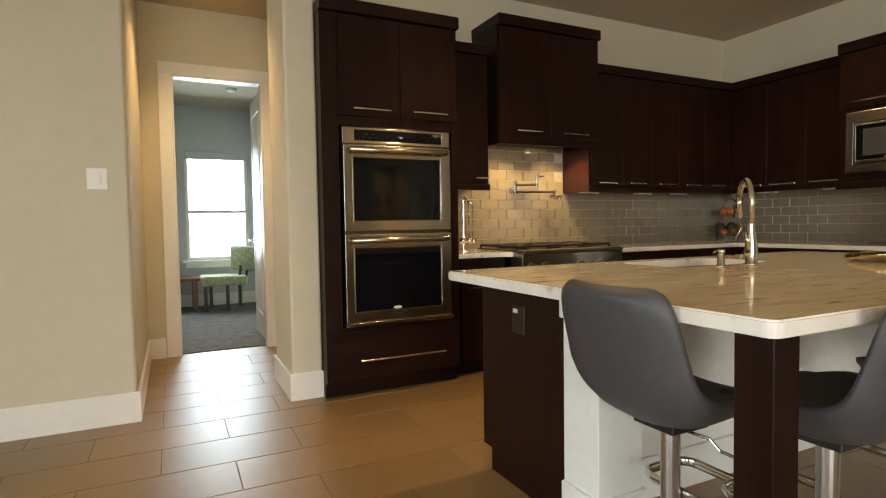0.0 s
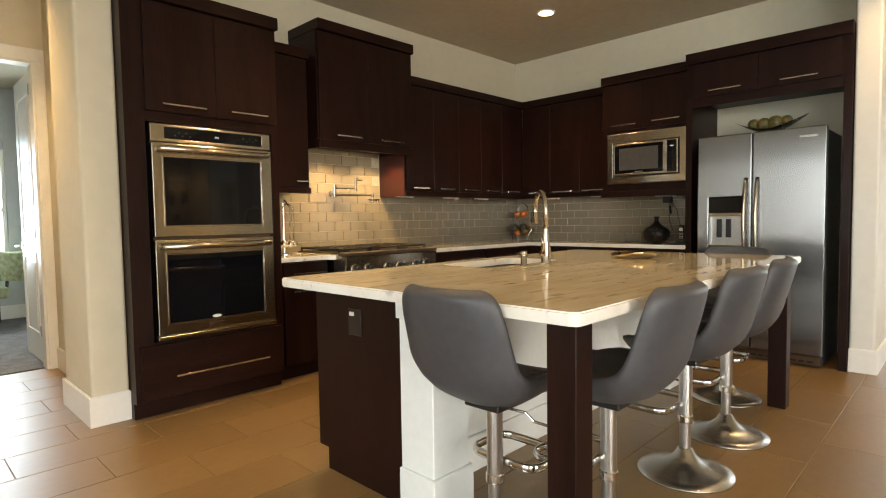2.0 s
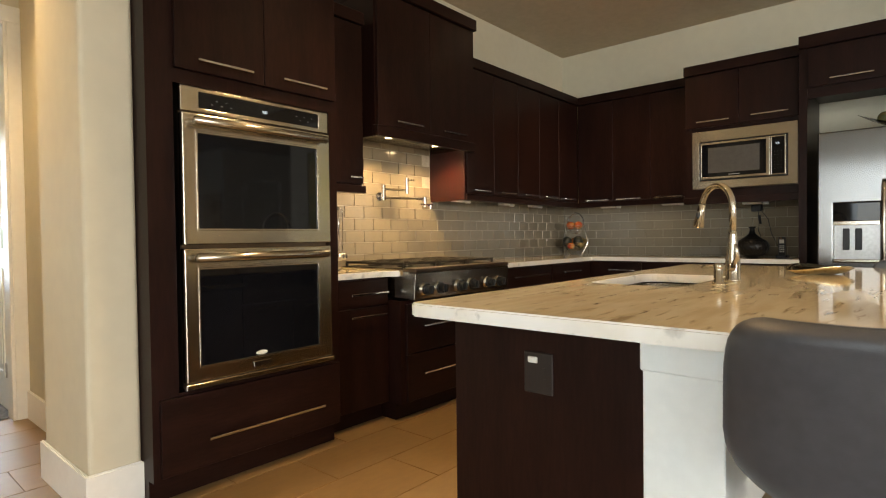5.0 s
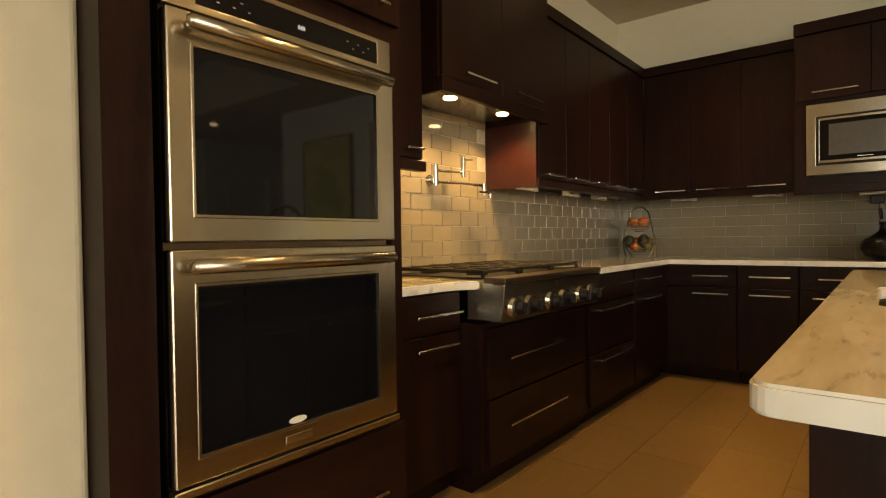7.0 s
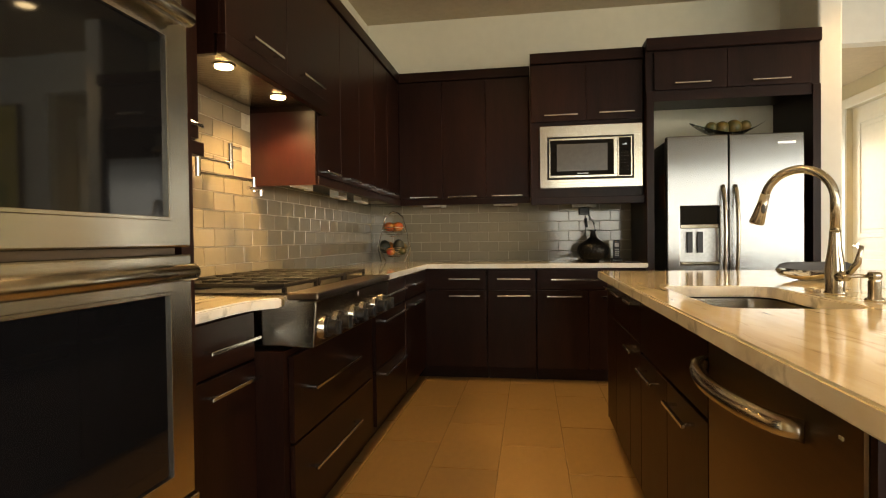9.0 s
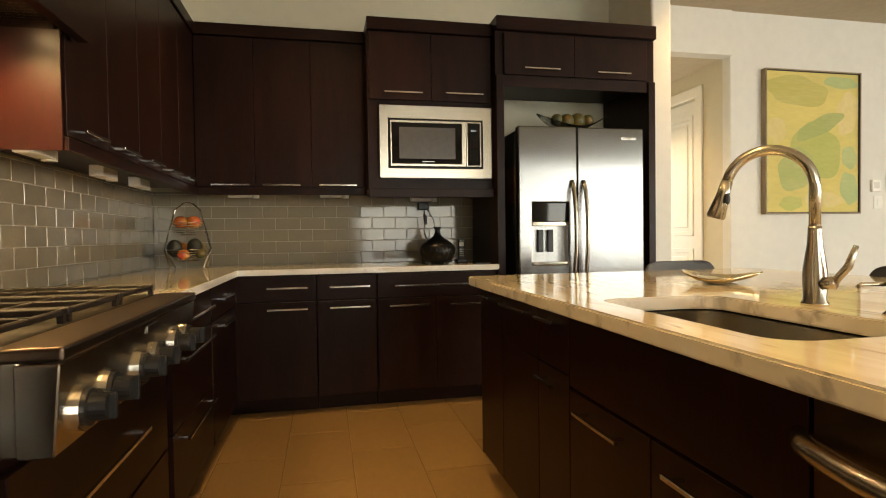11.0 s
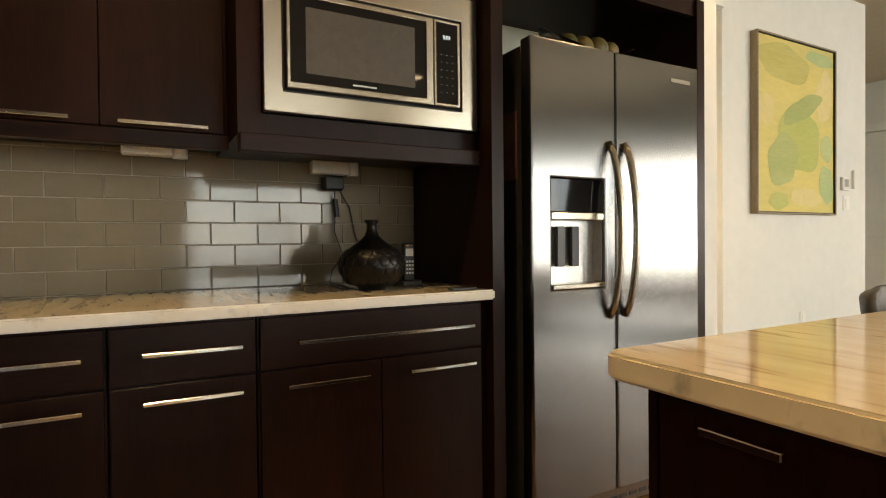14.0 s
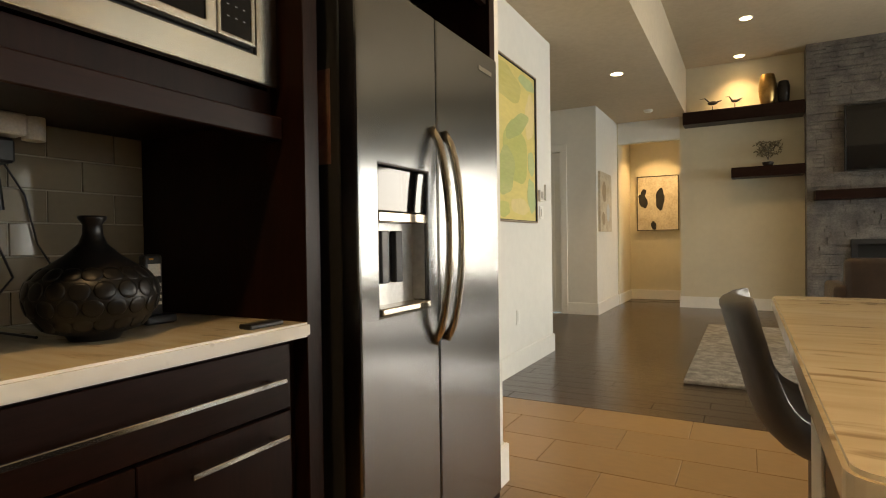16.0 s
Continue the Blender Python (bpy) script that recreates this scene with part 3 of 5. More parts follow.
def cabinet(name, axis, a0, a1, back, front, z0, z1, fronts, label, trim=None, rail=None, toe=False, body=None, side=None):
    """A flat-fronted cabinet: fronts are (kind, a0, a1, z0, z1, handle a0, handle a1, handle z)."""
    s = OUT[axis]
    at = ((a0 + a1) / 2, back, z0) if axis != "W" else (back, (a0 + a1) / 2, z0)
    th = thing(name, at, label, "cabinet")
    zb = 0.10 if toe else z0
    hull = body or [(a0, a1, zb, z1)]
    for h in hull:
        part("body" if len(hull) == 1 else "carcass_panel", slab(axis, h[0], h[1], back, front - s * 0.021, h[2], h[3]), M_WOOD, th)
    if toe:
        part("toe_kick", slab(axis, a0 + 0.002, a1 - 0.002, back, front - s * (0.11 if axis == "W" else 0.075), 0.0, zb), M_WOOD_H, th)
    for kind, f0, f1, g0, g1, h0, h1, hz in fronts:
        d = part(kind, slab(axis, f0 + 0.0015, f1 - 0.0015, front - s * 0.019, front, g0 + 0.0015, g1 - 0.0015, bevel=0.0015), M_WOOD if kind == "door" else M_WOOD_H, th)
        if h0 is not None:
            pull(axis, h0, h1, hz, front, d)
    if trim:
        t0, t1, over = trim
        part("crown_trim", slab(axis, a0 - 0.004 if axis != "W" else a0, a1 + 0.004 if axis != "W" else a1, back, front + s * over, t0, t1, bevel=0.003), M_WOOD_H, th)
    if rail:
        part("light_rail", slab(axis, a0, a1, front - s * 0.03, front + s * rail[2], rail[0], rail[1], bevel=0.003), M_WOOD_H, th)
    if side:
        part("side_panel", slab(axis, *side), M_WOOD_LIT, th, "espresso cabinet side, coloured red for the hood lamps' light")
    return th


# tall oven cabinet
cabinet("oven_cabinet", "B", 1.04, 2.0, B - 0.003, 3.62, 0.0, 2.46,
        [("door", 1.15, 1.568, 1.818, 2.45, 1.236, 1.493, 1.862), ("door", 1.568, 1.985, 1.818, 2.45, 1.652, 1.905, 1.866),
         ("drawer", 1.065, 1.985, 0.115, 0.44, 1.253, 1.862, 0.24)],
        "tall espresso wood cabinet around the double oven", trim=(2.46, 2.54, 0.022), toe=True,
        body=[(1.04, 1.15, 0.10, 2.46), (1.95, 2.0, 0.10, 2.46), (1.15, 1.95, 1.76, 2.46), (1.15, 1.95, 0.10, 0.452)])

oven = thing("double_oven", (1.55, 3.632, 0.465), "stainless steel built-in double wall oven with black windows", "oven")
part("body", box(1.166, 1.918, 3.637, 4.1, 0.47, 1.74), M_STEEL_DARK, oven)
panel = part("control_panel", ring("B", 1.164, 1.92, 1.642, 1.746, 1.244, 1.86, 1.662, 1.73, 3.607, 3.637), M_STEEL, oven)
disp = part("display_glass", box(1.244, 1.86, 3.61, 3.632, 1.662, 1.73), M_BLACKGLASS, panel)
letters("5:01", 0.016, (1.56, 3.6095, 1.688), (90, 0, 0), M_DIGIT, panel)
for i in range(10):
    part("key_mark", box(1.30 + i * 0.022 + (0.32 if i > 4 else 0), 1.308 + i * 0.022 + (0.32 if i > 4 else 0), 3.6092, 3.61, 1.683 + 0.018 * (i % 2), 1.686 + 0.018 * (i % 2)), M_MARK, disp)
for z0, z1, w0, w1, hz in ((1.078, 1.634, 1.143, 1.556, 1.598), (0.492, 1.062, 0.556, 0.975, 1.022)):
    door = part("oven_door", ring("B", 1.164, 1.92, z0, z1, 1.225, 1.843, w0, w1, 3.595, 3.634, bevel=0.005), M_STEEL, oven)
    part("window_glass", box(1.225, 1.843, 3.601, 3.627, w0, w1), M_BLACKGLASS, door, "black oven window")
    part("window_border", ring("B", 1.221, 1.847, w0 - 0.004, w1 + 0.004, 1.229, 1.839, w0 + 0.004, w1 - 0.004, 3.5935, 3.602, bevel=0.001), M_STEEL, door)
    hb = tube([(1.199, 3.564, hz), (1.209, 3.56, hz), (1.872, 3.56, hz), (1.882, 3.564, hz)], [0.013, 0.0195, 0.0195, 0.013], 16)
    for a in (1.219, 1.865):
        merge(hb, tube([(a, 3.597, hz), (a, 3.562, hz)], 0.011, 10))
    part("handle", hb, M_STEEL, door, "thick brushed steel tube handle", smooth=True)
bd = lathe(0, 0, [(0.030, 0), (0.034, 0.002), (0.030, 0.004)], 24)
bmesh.ops.transform(bd, matrix=Matrix.Translation((1.515, 3.601, 0.572)) @ Euler((radians(90), 0, 0)).to_matrix().to_4x4() @ Matrix.Diagonal((0.9, 0.30, 1, 1)), verts=bd.verts)
part("badge", bd, M_PLASTIC, oven, "white oval badge")
part("nameplate", box(1.47, 1.56, 3.5925, 3.596, 0.512, 0.535, bevel=0.001), M_CHROME, oven)
part("vent_trim", box(1.159, 1.925, 3.587, 3.622, 0.466, 0.488, bevel=0.003), M_STEEL, oven)

# uppers on the oven wall
cabinet("wall_cabinet", "B", 2.004, 2.40, B - 0.003, 3.87, 1.42, 2.40, [("door", 2.06, 2.39, 1.43, 2.395, 2.26, 2.36, 1.465)],
        "narrow espresso wall cabinet between oven and hood", trim=(2.40, 2.475, 0.012), rail=(1.375, 1.42, 0.012))
cabinet("hood_cabinet", "B", 2.452, 3.44, B - 0.003, 3.81, 1.80, 2.63,
        [("door", 2.46, 2.946, 1.80, 2.625, 2.60, 2.84, 1.835), ("door", 2.946, 3.432, 1.80, 2.625, 3.05, 3.30, 1.835)],
        "deep espresso hood cabinet over the range", trim=(2.63, 2.71, 0.024), rail=(1.733, 1.80, 0.006))
hood = thing("range_hood", (2.95, 4.0, 1.78), "steel range hood insert with two lit lamps", "range hood")
part("filter_plate", box(2.47, 3.42, 3.85, 4.21, 1.783, 1.80), M_STEEL_DARK, hood)
for i in range(40):
    part("filter_slat", box(2.485 + i * 0.0232, 2.505 + i * 0.0232, 3.86, 4.205, 1.777, 1.784), M_STEEL, hood)
for lx in (2.71, 3.18):
    part("lamp", lathe(lx, 3.965, [(0.034, 1.768), (0.034, 1.784)], 20), M_HOODLAMP, hood, "glowing halogen lamp")
    part("lamp_rim", lathe(lx, 3.965, [(0.046, 1.772), (0.046, 1.784)], 20), M_CHROME, hood)
for side_x in (2.452, 3.42):
    part("side_skirt", box(side_x, side_x + 0.02, 3.85, 4.21, 1.733, 1.80), M_WOOD_H, hood)

run = [3.40, 3.753, 4.105, 4.45, 4.80, 5.178]
cabinet("wall_cabinet", "B", 3.38, 5.21, B - 0.003, 3.86, 1.42, 2.385,
        [("door", run[i], run[i + 1], 1.425, 2.38, run[i] + 0.06, run[i] + 0.26, 1.452) for i in range(5)],
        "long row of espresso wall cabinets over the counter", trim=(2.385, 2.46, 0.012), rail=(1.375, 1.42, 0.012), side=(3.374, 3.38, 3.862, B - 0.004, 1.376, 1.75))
cabinet("wall_cabinet", "W", 2.789, 3.866, W - 0.003, 5.18, 1.42, 2.385,
        [("door", 3.50, 3.858, 1.425, 2.38, 3.53, 3.765, 1.437), ("door", 3.143, 3.50, 1.425, 2.38, 3.215, 3.452, 1.437), ("door", 2.80, 3.143, 1.425, 2.38, 2.85, 3.097, 1.437)],
        "row of espresso wall cabinets beside the microwave", trim=(2.385, 2.46, 0.012), rail=(1.375, 1.42, 0.012))
cabinet("microwave_cabinet", "W", 1.957, 2.785, W - 0.003, 4.985, 1.40, 2.41,
        [("door", 2.371, 2.775, 1.972, 2.405, 2.433, 2.682, 2.015), ("door", 1.965, 2.371, 1.972, 2.405, 2.027, 2.28, 2.02)],
        "espresso cabinet around the built-in microwave", trim=(2.41, 2.49, 0.016), rail=(1.345, 1.40, 0.018),
        body=[(1.957, 2.785, 1.9375, 2.41), (1.957, 2.785, 1.40, 1.4665), (1.957, 1.9675, 1.4665, 1.9375), (2.7165, 2.785, 1.4665, 1.9375)])
mw = thing("microwave", (4.98, 2.35, 1.46), "stainless built-in microwave with black door window", "microwave")
part("trim_kit", ring("W", 1.968, 2.716, 1.468, 1.936, 2.033, 2.660, 1.532, 1.850, 4.968, 4.99), M_STEEL, mw)
part("shadow_gap", ring("W", 2.033, 2.660, 1.532, 1.850, 2.042, 2.651, 1.541, 1.841, 4.980, 4.992), M_BLACK, mw)
part("body", box(4.99, 5.45, 2.04, 2.655, 1.535, 1.848), M_BLACK, mw)
door = part("microwave_door", ring("W", 2.150, 2.649, 1.543, 1.839, 2.178, 2.638, 1.562, 1.822, 4.958, 4.988), M_STEEL, mw)
part("window_glass", box(4.962, 4.985, 2.178, 2.638, 1.562, 1.822), M_BLACKGLASS, door)
part("window_mesh", box(4.9605, 4.963, 2.22, 2.59, 1.592, 1.795, bevel=0.001), mat("screened_window", (0.075, 0.07, 0.065), 0.22, vary=0.1, scale=30), door)
part("nameplate_marks", box(4.9605, 4.9625, 2.36, 2.44, 1.572, 1.577), M_POLE, door)
part("control_strip", ring("W", 2.044, 2.147, 1.543, 1.839, 2.056, 2.138, 1.553, 1.829, 4.958, 4.988), M_STEEL, mw)
keys = part("keypad", box(4.961, 4.985, 2.056, 2.138, 1.553, 1.829), M_BLACKGLASS, mw)
letters("5:01", 0.019, (4.9605, 2.097, 1.775), (90, 0, -90), M_DIGIT, mw)
for r in range(6):
    for c in range(3):
        part("key_mark", box(4.9604, 4.9612, 2.072 + c * 0.022, 2.078 + c * 0.022, 1.59 + r * 0.026, 1.592 + r * 0.026), M_MARK, keys)

# fridge surround, cabinets over it
fs = thing("fridge_surround", (5.2, 1.38, 0), "espresso side panels and bridge around the refrigerator", "cabinet surround")
part("side_panel", box(4.90, W - 0.003, 1.903, 1.955, 0.0, 2.14, bevel=0.002), M_WOOD, fs)
part("side_panel", box(4.90, W - 0.003, 0.80, 0.852, 0.0, 2.14, bevel=0.002), M_WOOD, fs)
part("bridge", box(4.915, 4.94, 0.852, 1.903, 2.07, 2.14), M_WOOD_H, fs)
cabinet("bridge_cabinet", "W", 0.80, 1.955, W - 0.003, 4.90, 2.14, 2.43,
        [("door", 1.405, 1.90, 2.145, 2.42, 1.519, 1.767, 2.185), ("door", 0.862, 1.405, 2.145, 2.42, 1.004, 1.249, 2.18)],
        "espresso bridge cabinet over the refrigerator", trim=(2.43, 2.52, 0.018))

# refrigerator
fridge = thing("refrigerator", (5.1, 1.38, 0.0), "stainless side-by-side refrigerator with ice dispenser", "refrigerator")
part("body", box(4.90, 5.50, 0.945, 1.822, 0.02, 1.785, bevel=0.006), mat("dark_grey_enamel", (0.035, 0.036, 0.04), 0.4, vary=0.1), fridge)
part("base_grille", box(4.875, 4.92, 0.95, 1.818, 0.012, 0.085, bevel=0.004), M_STEEL_DARK, fridge)
for i in range(14):
    part("grille_slot", box(4.872, 4.876, 1.0 + i * 0.055, 1.04 + i * 0.055, 0.035, 0.05), M_BLACK, fridge)
ld = part("fridge_door", ring("W", 1.424, 1.832, 0.095, 1.80, 1.481, 1.742, 0.893, 1.301, 4.835, 4.898, bevel=0.008), M_STEEL_V, fridge)
rd = part("fridge_door", box(4.835, 4.898, 0.935, 1.418, 0.095, 1.80, bevel=0.008, seg=3), M_STEEL_V, fridge)
for dd, a in ((ld, 1.462), (rd, 1.380)):
    pts = []
    for k in range(17):
        u = k / 16
        pts.append((4.832 - 0.062 * math.sin(math.pi * u) ** 0.6, a, 0.775 + 0.67 * u))
    part("handle", tube(pts, 0.0135, 14), M_STEEL, dd, "long bowed steel handle", smooth=True)
part("dispenser_display", box(4.842, 4.865, 1.483, 1.74, 1.178, 1.299, bevel=0.002), M_BLACKGLASS, ld, "glossy dispenser display")
part("dispenser_bar", box(4.838, 4.87, 1.483, 1.74, 1.148, 1.176, bevel=0.003), M_STEEL, ld)
part("dispenser_well", joined(box(4.893, 4.897, 1.483, 1.74, 0.895, 1.148), box(4.85, 4.893, 1.483, 1.487, 0.915, 1.148), box(4.85, 4.893, 1.736, 1.74, 0.915, 1.148)), mat("pale_steel", (0.55, 0.55, 0.54), 0.35, 0.8, vary=0.05), ld)
for a in (1.60, 1.67):
    part("dispenser_paddle", box(4.866, 4.888, a - 0.019, a + 0.019, 0.975, 1.125, bevel=0.003), M_BLACK, ld)
part("drip_tray", box(4.828, 4.893, 1.483, 1.74, 0.893, 0.912, bevel=0.003), M_STEEL, ld)
part("nameplate", box(4.832, 4.836, 0.99, 1.105, 1.722, 1.740, bevel=0.001), M_CHROME, rd)
part("paper_note", box(4.93, 5.10, 1.8225, 1.824, 1.30, 1.55), M_REDPAPER, fridge, "faded red papers held on the side")

# base cabinets, oven wall
CT, CB = 0.902, 0.866
cabinet("base_cabinet", "B", 2.004, 2.43, B - 0.003, 3.705, 0, CB, [("drawer", 2.05, 2.425, 0.70, 0.858, 2.117, 2.40, 0.777), ("door", 2.05, 2.425, 0.11, 0.695, 2.117, 2.40, 0.648)],
        "narrow espresso base cabinet beside the range", toe=True)
cabinet("range_base_cabinet", "B", 2.435, 3.475, B - 0.003, 3.59, 0, 0.72, [("drawer", 2.47, 3.41, 0.40, 0.70, 2.585, 3.115, 0.562), ("drawer", 2.47, 3.41, 0.11, 0.395, 2.585, 3.12, 0.272)],
        "espresso drawer base under the range top", toe=True)
cabinet("base_cabinet", "B", 3.48, 4.19, B - 0.003, 3.595, 0, CB, [("drawer", 3.49, 4.18, 0.70, 0.858, 3.58, 4.09, 0.79), ("drawer", 3.49, 4.18, 0.41, 0.695, 3.58, 4.09, 0.655), ("drawer", 3.49, 4.18, 0.11, 0.405, 3.58, 4.09, 0.365)],
        "espresso three-drawer base cabinet", toe=True)
cabinet("base_cabinet", "B", 4.194, 4.94, B - 0.003, 3.595, 0, CB, [("drawer", 4.20, 4.895, 0.70, 0.858, 4.36, 4.64, 0.79), ("door", 4.20, 4.895, 0.11, 0.695, 4.36, 4.64, 0.655)],
        "espresso corner base cabinet", toe=True)
# base cabinets, fridge wall
cabinet("base_cabinet", "W", 3.126, 3.70, W - 0.003, 4.922, 0, CB, [("drawer", 3.13, 3.622, 0.705, 0.858, 3.175, 3.416, 0.787), ("door", 3.13, 3.622, 0.11, 0.70, 3.175, 3.416, 0.657)], "espresso base cabinet by the corner", toe=True)
cabinet("base_cabinet", "W", 2.754, 3.122, W - 0.003, 4.922, 0, CB, [("drawer", 2.758, 3.12, 0.705, 0.858, 2.797, 3.044, 0.786), ("door", 2.758, 3.12, 0.11, 0.70, 2.797, 3.044, 0.659)], "espresso base cabinet with one drawer and door", toe=True)
cabinet("base_cabinet", "W", 1.957, 2.75, W - 0.003, 4.922, 0, CB, [("drawer", 1.99, 2.746, 0.705, 0.858, 2.038, 2.642, 0.782), ("door", 2.37, 2.746, 0.11, 0.70, 2.42, 2.674, 0.655), ("door", 1.99, 2.37, 0.11, 0.70, 2.033, 2.282, 0.653)], "wide espresso base cabinet with a long drawer", toe=True)


def worktop(name, outline, z0, z1, label, hole=None):
    """A stone slab with eased edges; its rim is the same stone coloured paler, for the daylight on it."""
    bm = bmesh.new()
    vs = [bm.verts.new((x, y, z0)) for x, y in outline]
    if not hole:
        bm.faces.new(vs)
    else:
        hv = [bm.verts.new((x, y, z0)) for x, y in hole]
        es = [bm.edges.new((r[i], r[(i + 1) % len(r)])) for r in (vs, hv) for i in range(len(r))]
        bmesh.ops.triangle_fill(bm, use_beauty=True, use_dissolve=False, edges=es)
    got = bmesh.ops.extrude_face_region(bm, geom=bm.faces[:])
    bmesh.ops.translate(bm, verts=[v for v in got["geom"] if isinstance(v, bmesh.types.BMVert)], vec=(0, 0, z1 - z0))
    bmesh.ops.recalc_face_normals(bm, faces=bm.faces)
    rims = [e for e in bm.edges if len(e.link_faces) == 2 and e.calc_face_angle() > 1.2]
    bmesh.ops.bevel(bm, geom=rims, offset=0.005, segments=2, affect="EDGES")
    ob = part(name, bm, M_STONE, None, label, category="worktop")
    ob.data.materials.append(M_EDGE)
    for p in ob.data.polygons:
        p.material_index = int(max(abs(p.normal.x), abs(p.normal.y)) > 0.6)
    return ob


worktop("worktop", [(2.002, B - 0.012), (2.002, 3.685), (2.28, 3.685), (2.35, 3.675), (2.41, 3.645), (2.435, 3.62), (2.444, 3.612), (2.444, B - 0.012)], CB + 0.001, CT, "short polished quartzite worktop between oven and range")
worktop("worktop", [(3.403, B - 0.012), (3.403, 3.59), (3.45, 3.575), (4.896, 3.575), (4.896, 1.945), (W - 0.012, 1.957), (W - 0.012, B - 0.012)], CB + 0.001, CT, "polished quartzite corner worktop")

# range top
rng = thing("gas_cooktop", (2.95, 3.6, 0.73), "stainless professional gas cooktop with six knobs", "cooktop")
part("body", box(2.452, 3.395, 3.56, 4.19, 0.735, 0.911, bevel=0.004), M_STEEL, rng)
fp = box(2.447, 3.400, 3.508, 3.565, 0.733, 0.890, bevel=0.003)
for v in fp.verts:
    if v.co.z > 0.83 and v.co.y < 3.53:
        v.co.y -= 0.012
part("front_panel", fp, M_STEEL, rng, "brushed steel knob panel")
tr = box(2.447, 3.400, 3.490, 3.60, 0.892, 0.917, bevel=0.006, seg=3)
part("top_rail", tr, M_STEEL_DARK, rng, "dark brushed steel top rail")
part("nameplate", box(2.90, 2.99, 3.494, 3.497, 0.862, 0.880, bevel=0.001), M_CHROME, rng)
part("burner_pan", box(2.455, 3.392, 3.60, 4.17, 0.911, 0.915), M_IRON, rng)
for kx in (2.54, 2.665, 2.86, 2.985, 3.165, 3.29):
    k = part("knob", joined(disc_rod("B", kx, 3.503, 3.485, 0.790, 0.034), disc_rod("B", kx, 3.485, 3.455, 0.790, 0.025)), M_BLACK, rng, "black knob")
    part("knob_bezel", disc_rod("B", kx, 3.506, 3.492, 0.790, 0.041), M_CHROME, k, "chrome bezel")
    part("knob_grip", box(kx - 0.006, kx + 0.006, 3.443, 3.457, 0.766, 0.814, bevel=0.002), M_BLACK, k)
for gx in (2.470, 2.780, 3.090):
    bm = bmesh.new()
    for dx in (0.0, 0.14, 0.28):
        box(gx + dx, gx + dx + 0.014, 3.615, 4.155, 0.932, 0.948, bevel=0.003, into=bm)
    for dy in (3.615, 3.75, 3.885, 4.01, 4.141):
        box(gx + 0.014, gx + 0.28, dy, dy + 0.013, 0.933, 0.946, bevel=0.003, into=bm)
    for dx in (0.0, 0.28):
        for dy in (3.615, 4.142):
            box(gx + dx, gx + dx + 0.013, dy, dy + 0.013, 0.915, 0.933, into=bm)
    part("grate", bm, M_IRON, rng, "black cast iron grate")
    for by in (3.75, 4.03):
        part("burner_cap", lathe(gx + 0.147, by, [(0.05, 0.915), (0.05, 0.924), (0.034, 0.926), (0.032, 0.931)], 20), M_IRON, rng)

# pot filler
pf = thing("pot_filler", (2.825, B - 0.02, 1.45), "polished nickel folding pot filler tap on the tiles", "tap")
py = B - 0.06
part("wall_flange", joined(disc_rod("B", 2.825, B - 0.008, B - 0.018, 1.395, 0.03), tube([(2.825, B - 0.012, 1.395), (2.825, py, 1.395)], 0.011)), M_CHROME, pf, smooth=False)
part("post", tube([(2.825, py, 1.365), (2.825, py, 1.475)], 0.014), M_CHROME, pf)
part("arm", joined(tube([(2.825, py, 1.445), (3.03, py - 0.03, 1.445)], 0.008), tube([(3.03, py - 0.03, 1.42), (3.03, py - 0.03, 1.535)], 0.012), tube([(3.03, py - 0.03, 1.52), (3.09, py - 0.05, 1.52)], 0.006)), M_CHROME, pf)
part("arm", joined(tube([(2.825, py, 1.385), (3.20, py - 0.05, 1.385)], 0.008), tube([(3.20, py - 0.05, 1.40), (3.20, py - 0.05, 1.33)], 0.012)), M_CHROME, pf)
part("spout", joined(tube([(3.15, py - 0.05, 1.345), (3.27, py - 0.06, 1.345)], 0.010), tube([(3.25, py - 0.06, 1.345), (3.25, py - 0.06, 1.315)], 0.010)), M_CHROME, pf)

# ---- island ----
IX0, IX1, IY0, IY1, IZ0, IZ1 = 1.295, 3.905, 0.895, 2.425, 0.864, 0.904


def rounded(x0, x1, y0, y1, r, n=5):
    pts = []
    for cx, cy, s in ((x1 - r, y0 + r, -90), (x1 - r, y1 - r, 0), (x0 + r, y1 - r, 90), (x0 + r, y0 + r, 180)):
        for k in range(n + 1):
            a = radians(s + 90 * k / n)
            pts.append((cx + r * math.cos(a), cy + r * math.sin(a)))
    return pts


SINK = (2.22, 2.88, 1.94, 2.31)
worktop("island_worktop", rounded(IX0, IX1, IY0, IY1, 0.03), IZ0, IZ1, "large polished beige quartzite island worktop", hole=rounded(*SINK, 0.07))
isl = thing("island", (2.6, 2.0, 0), "espresso kitchen island with white panelled seating side", "kitchen island")
for dims in ((1.47, 2.10, 1.80, 2.30, 0.10, IZ0 - 0.002), (2.10, 2.92, 1.80, 2.355, 0.10, 0.64), (2.10, 2.92, 1.80, 1.86, 0.64, IZ0 - 0.002), (2.92, 3.84, 1.80, 2.355, 0.10, IZ0 - 0.002)):
    part("carcass_panel", box(*dims), M_WOOD, isl)
part("end_panel", joined(box(1.455, 1.47, 1.785, 2.375, 0.10, IZ0 - 0.002), box(1.455, 1.47, 1.785, 2.305, 0.0, 0.10)), M_WOOD, isl)
part("end_panel", joined(box(3.84, 3.855, 1.785, 2.375, 0.10, IZ0 - 0.002), box(3.84, 3.855, 1.785, 2.305, 0.0, 0.10)), M_WOOD, isl)
part("toe_kick", box(1.47, 3.84, 1.80, 2.30, 0, 0.10), M_WOOD_H, isl)
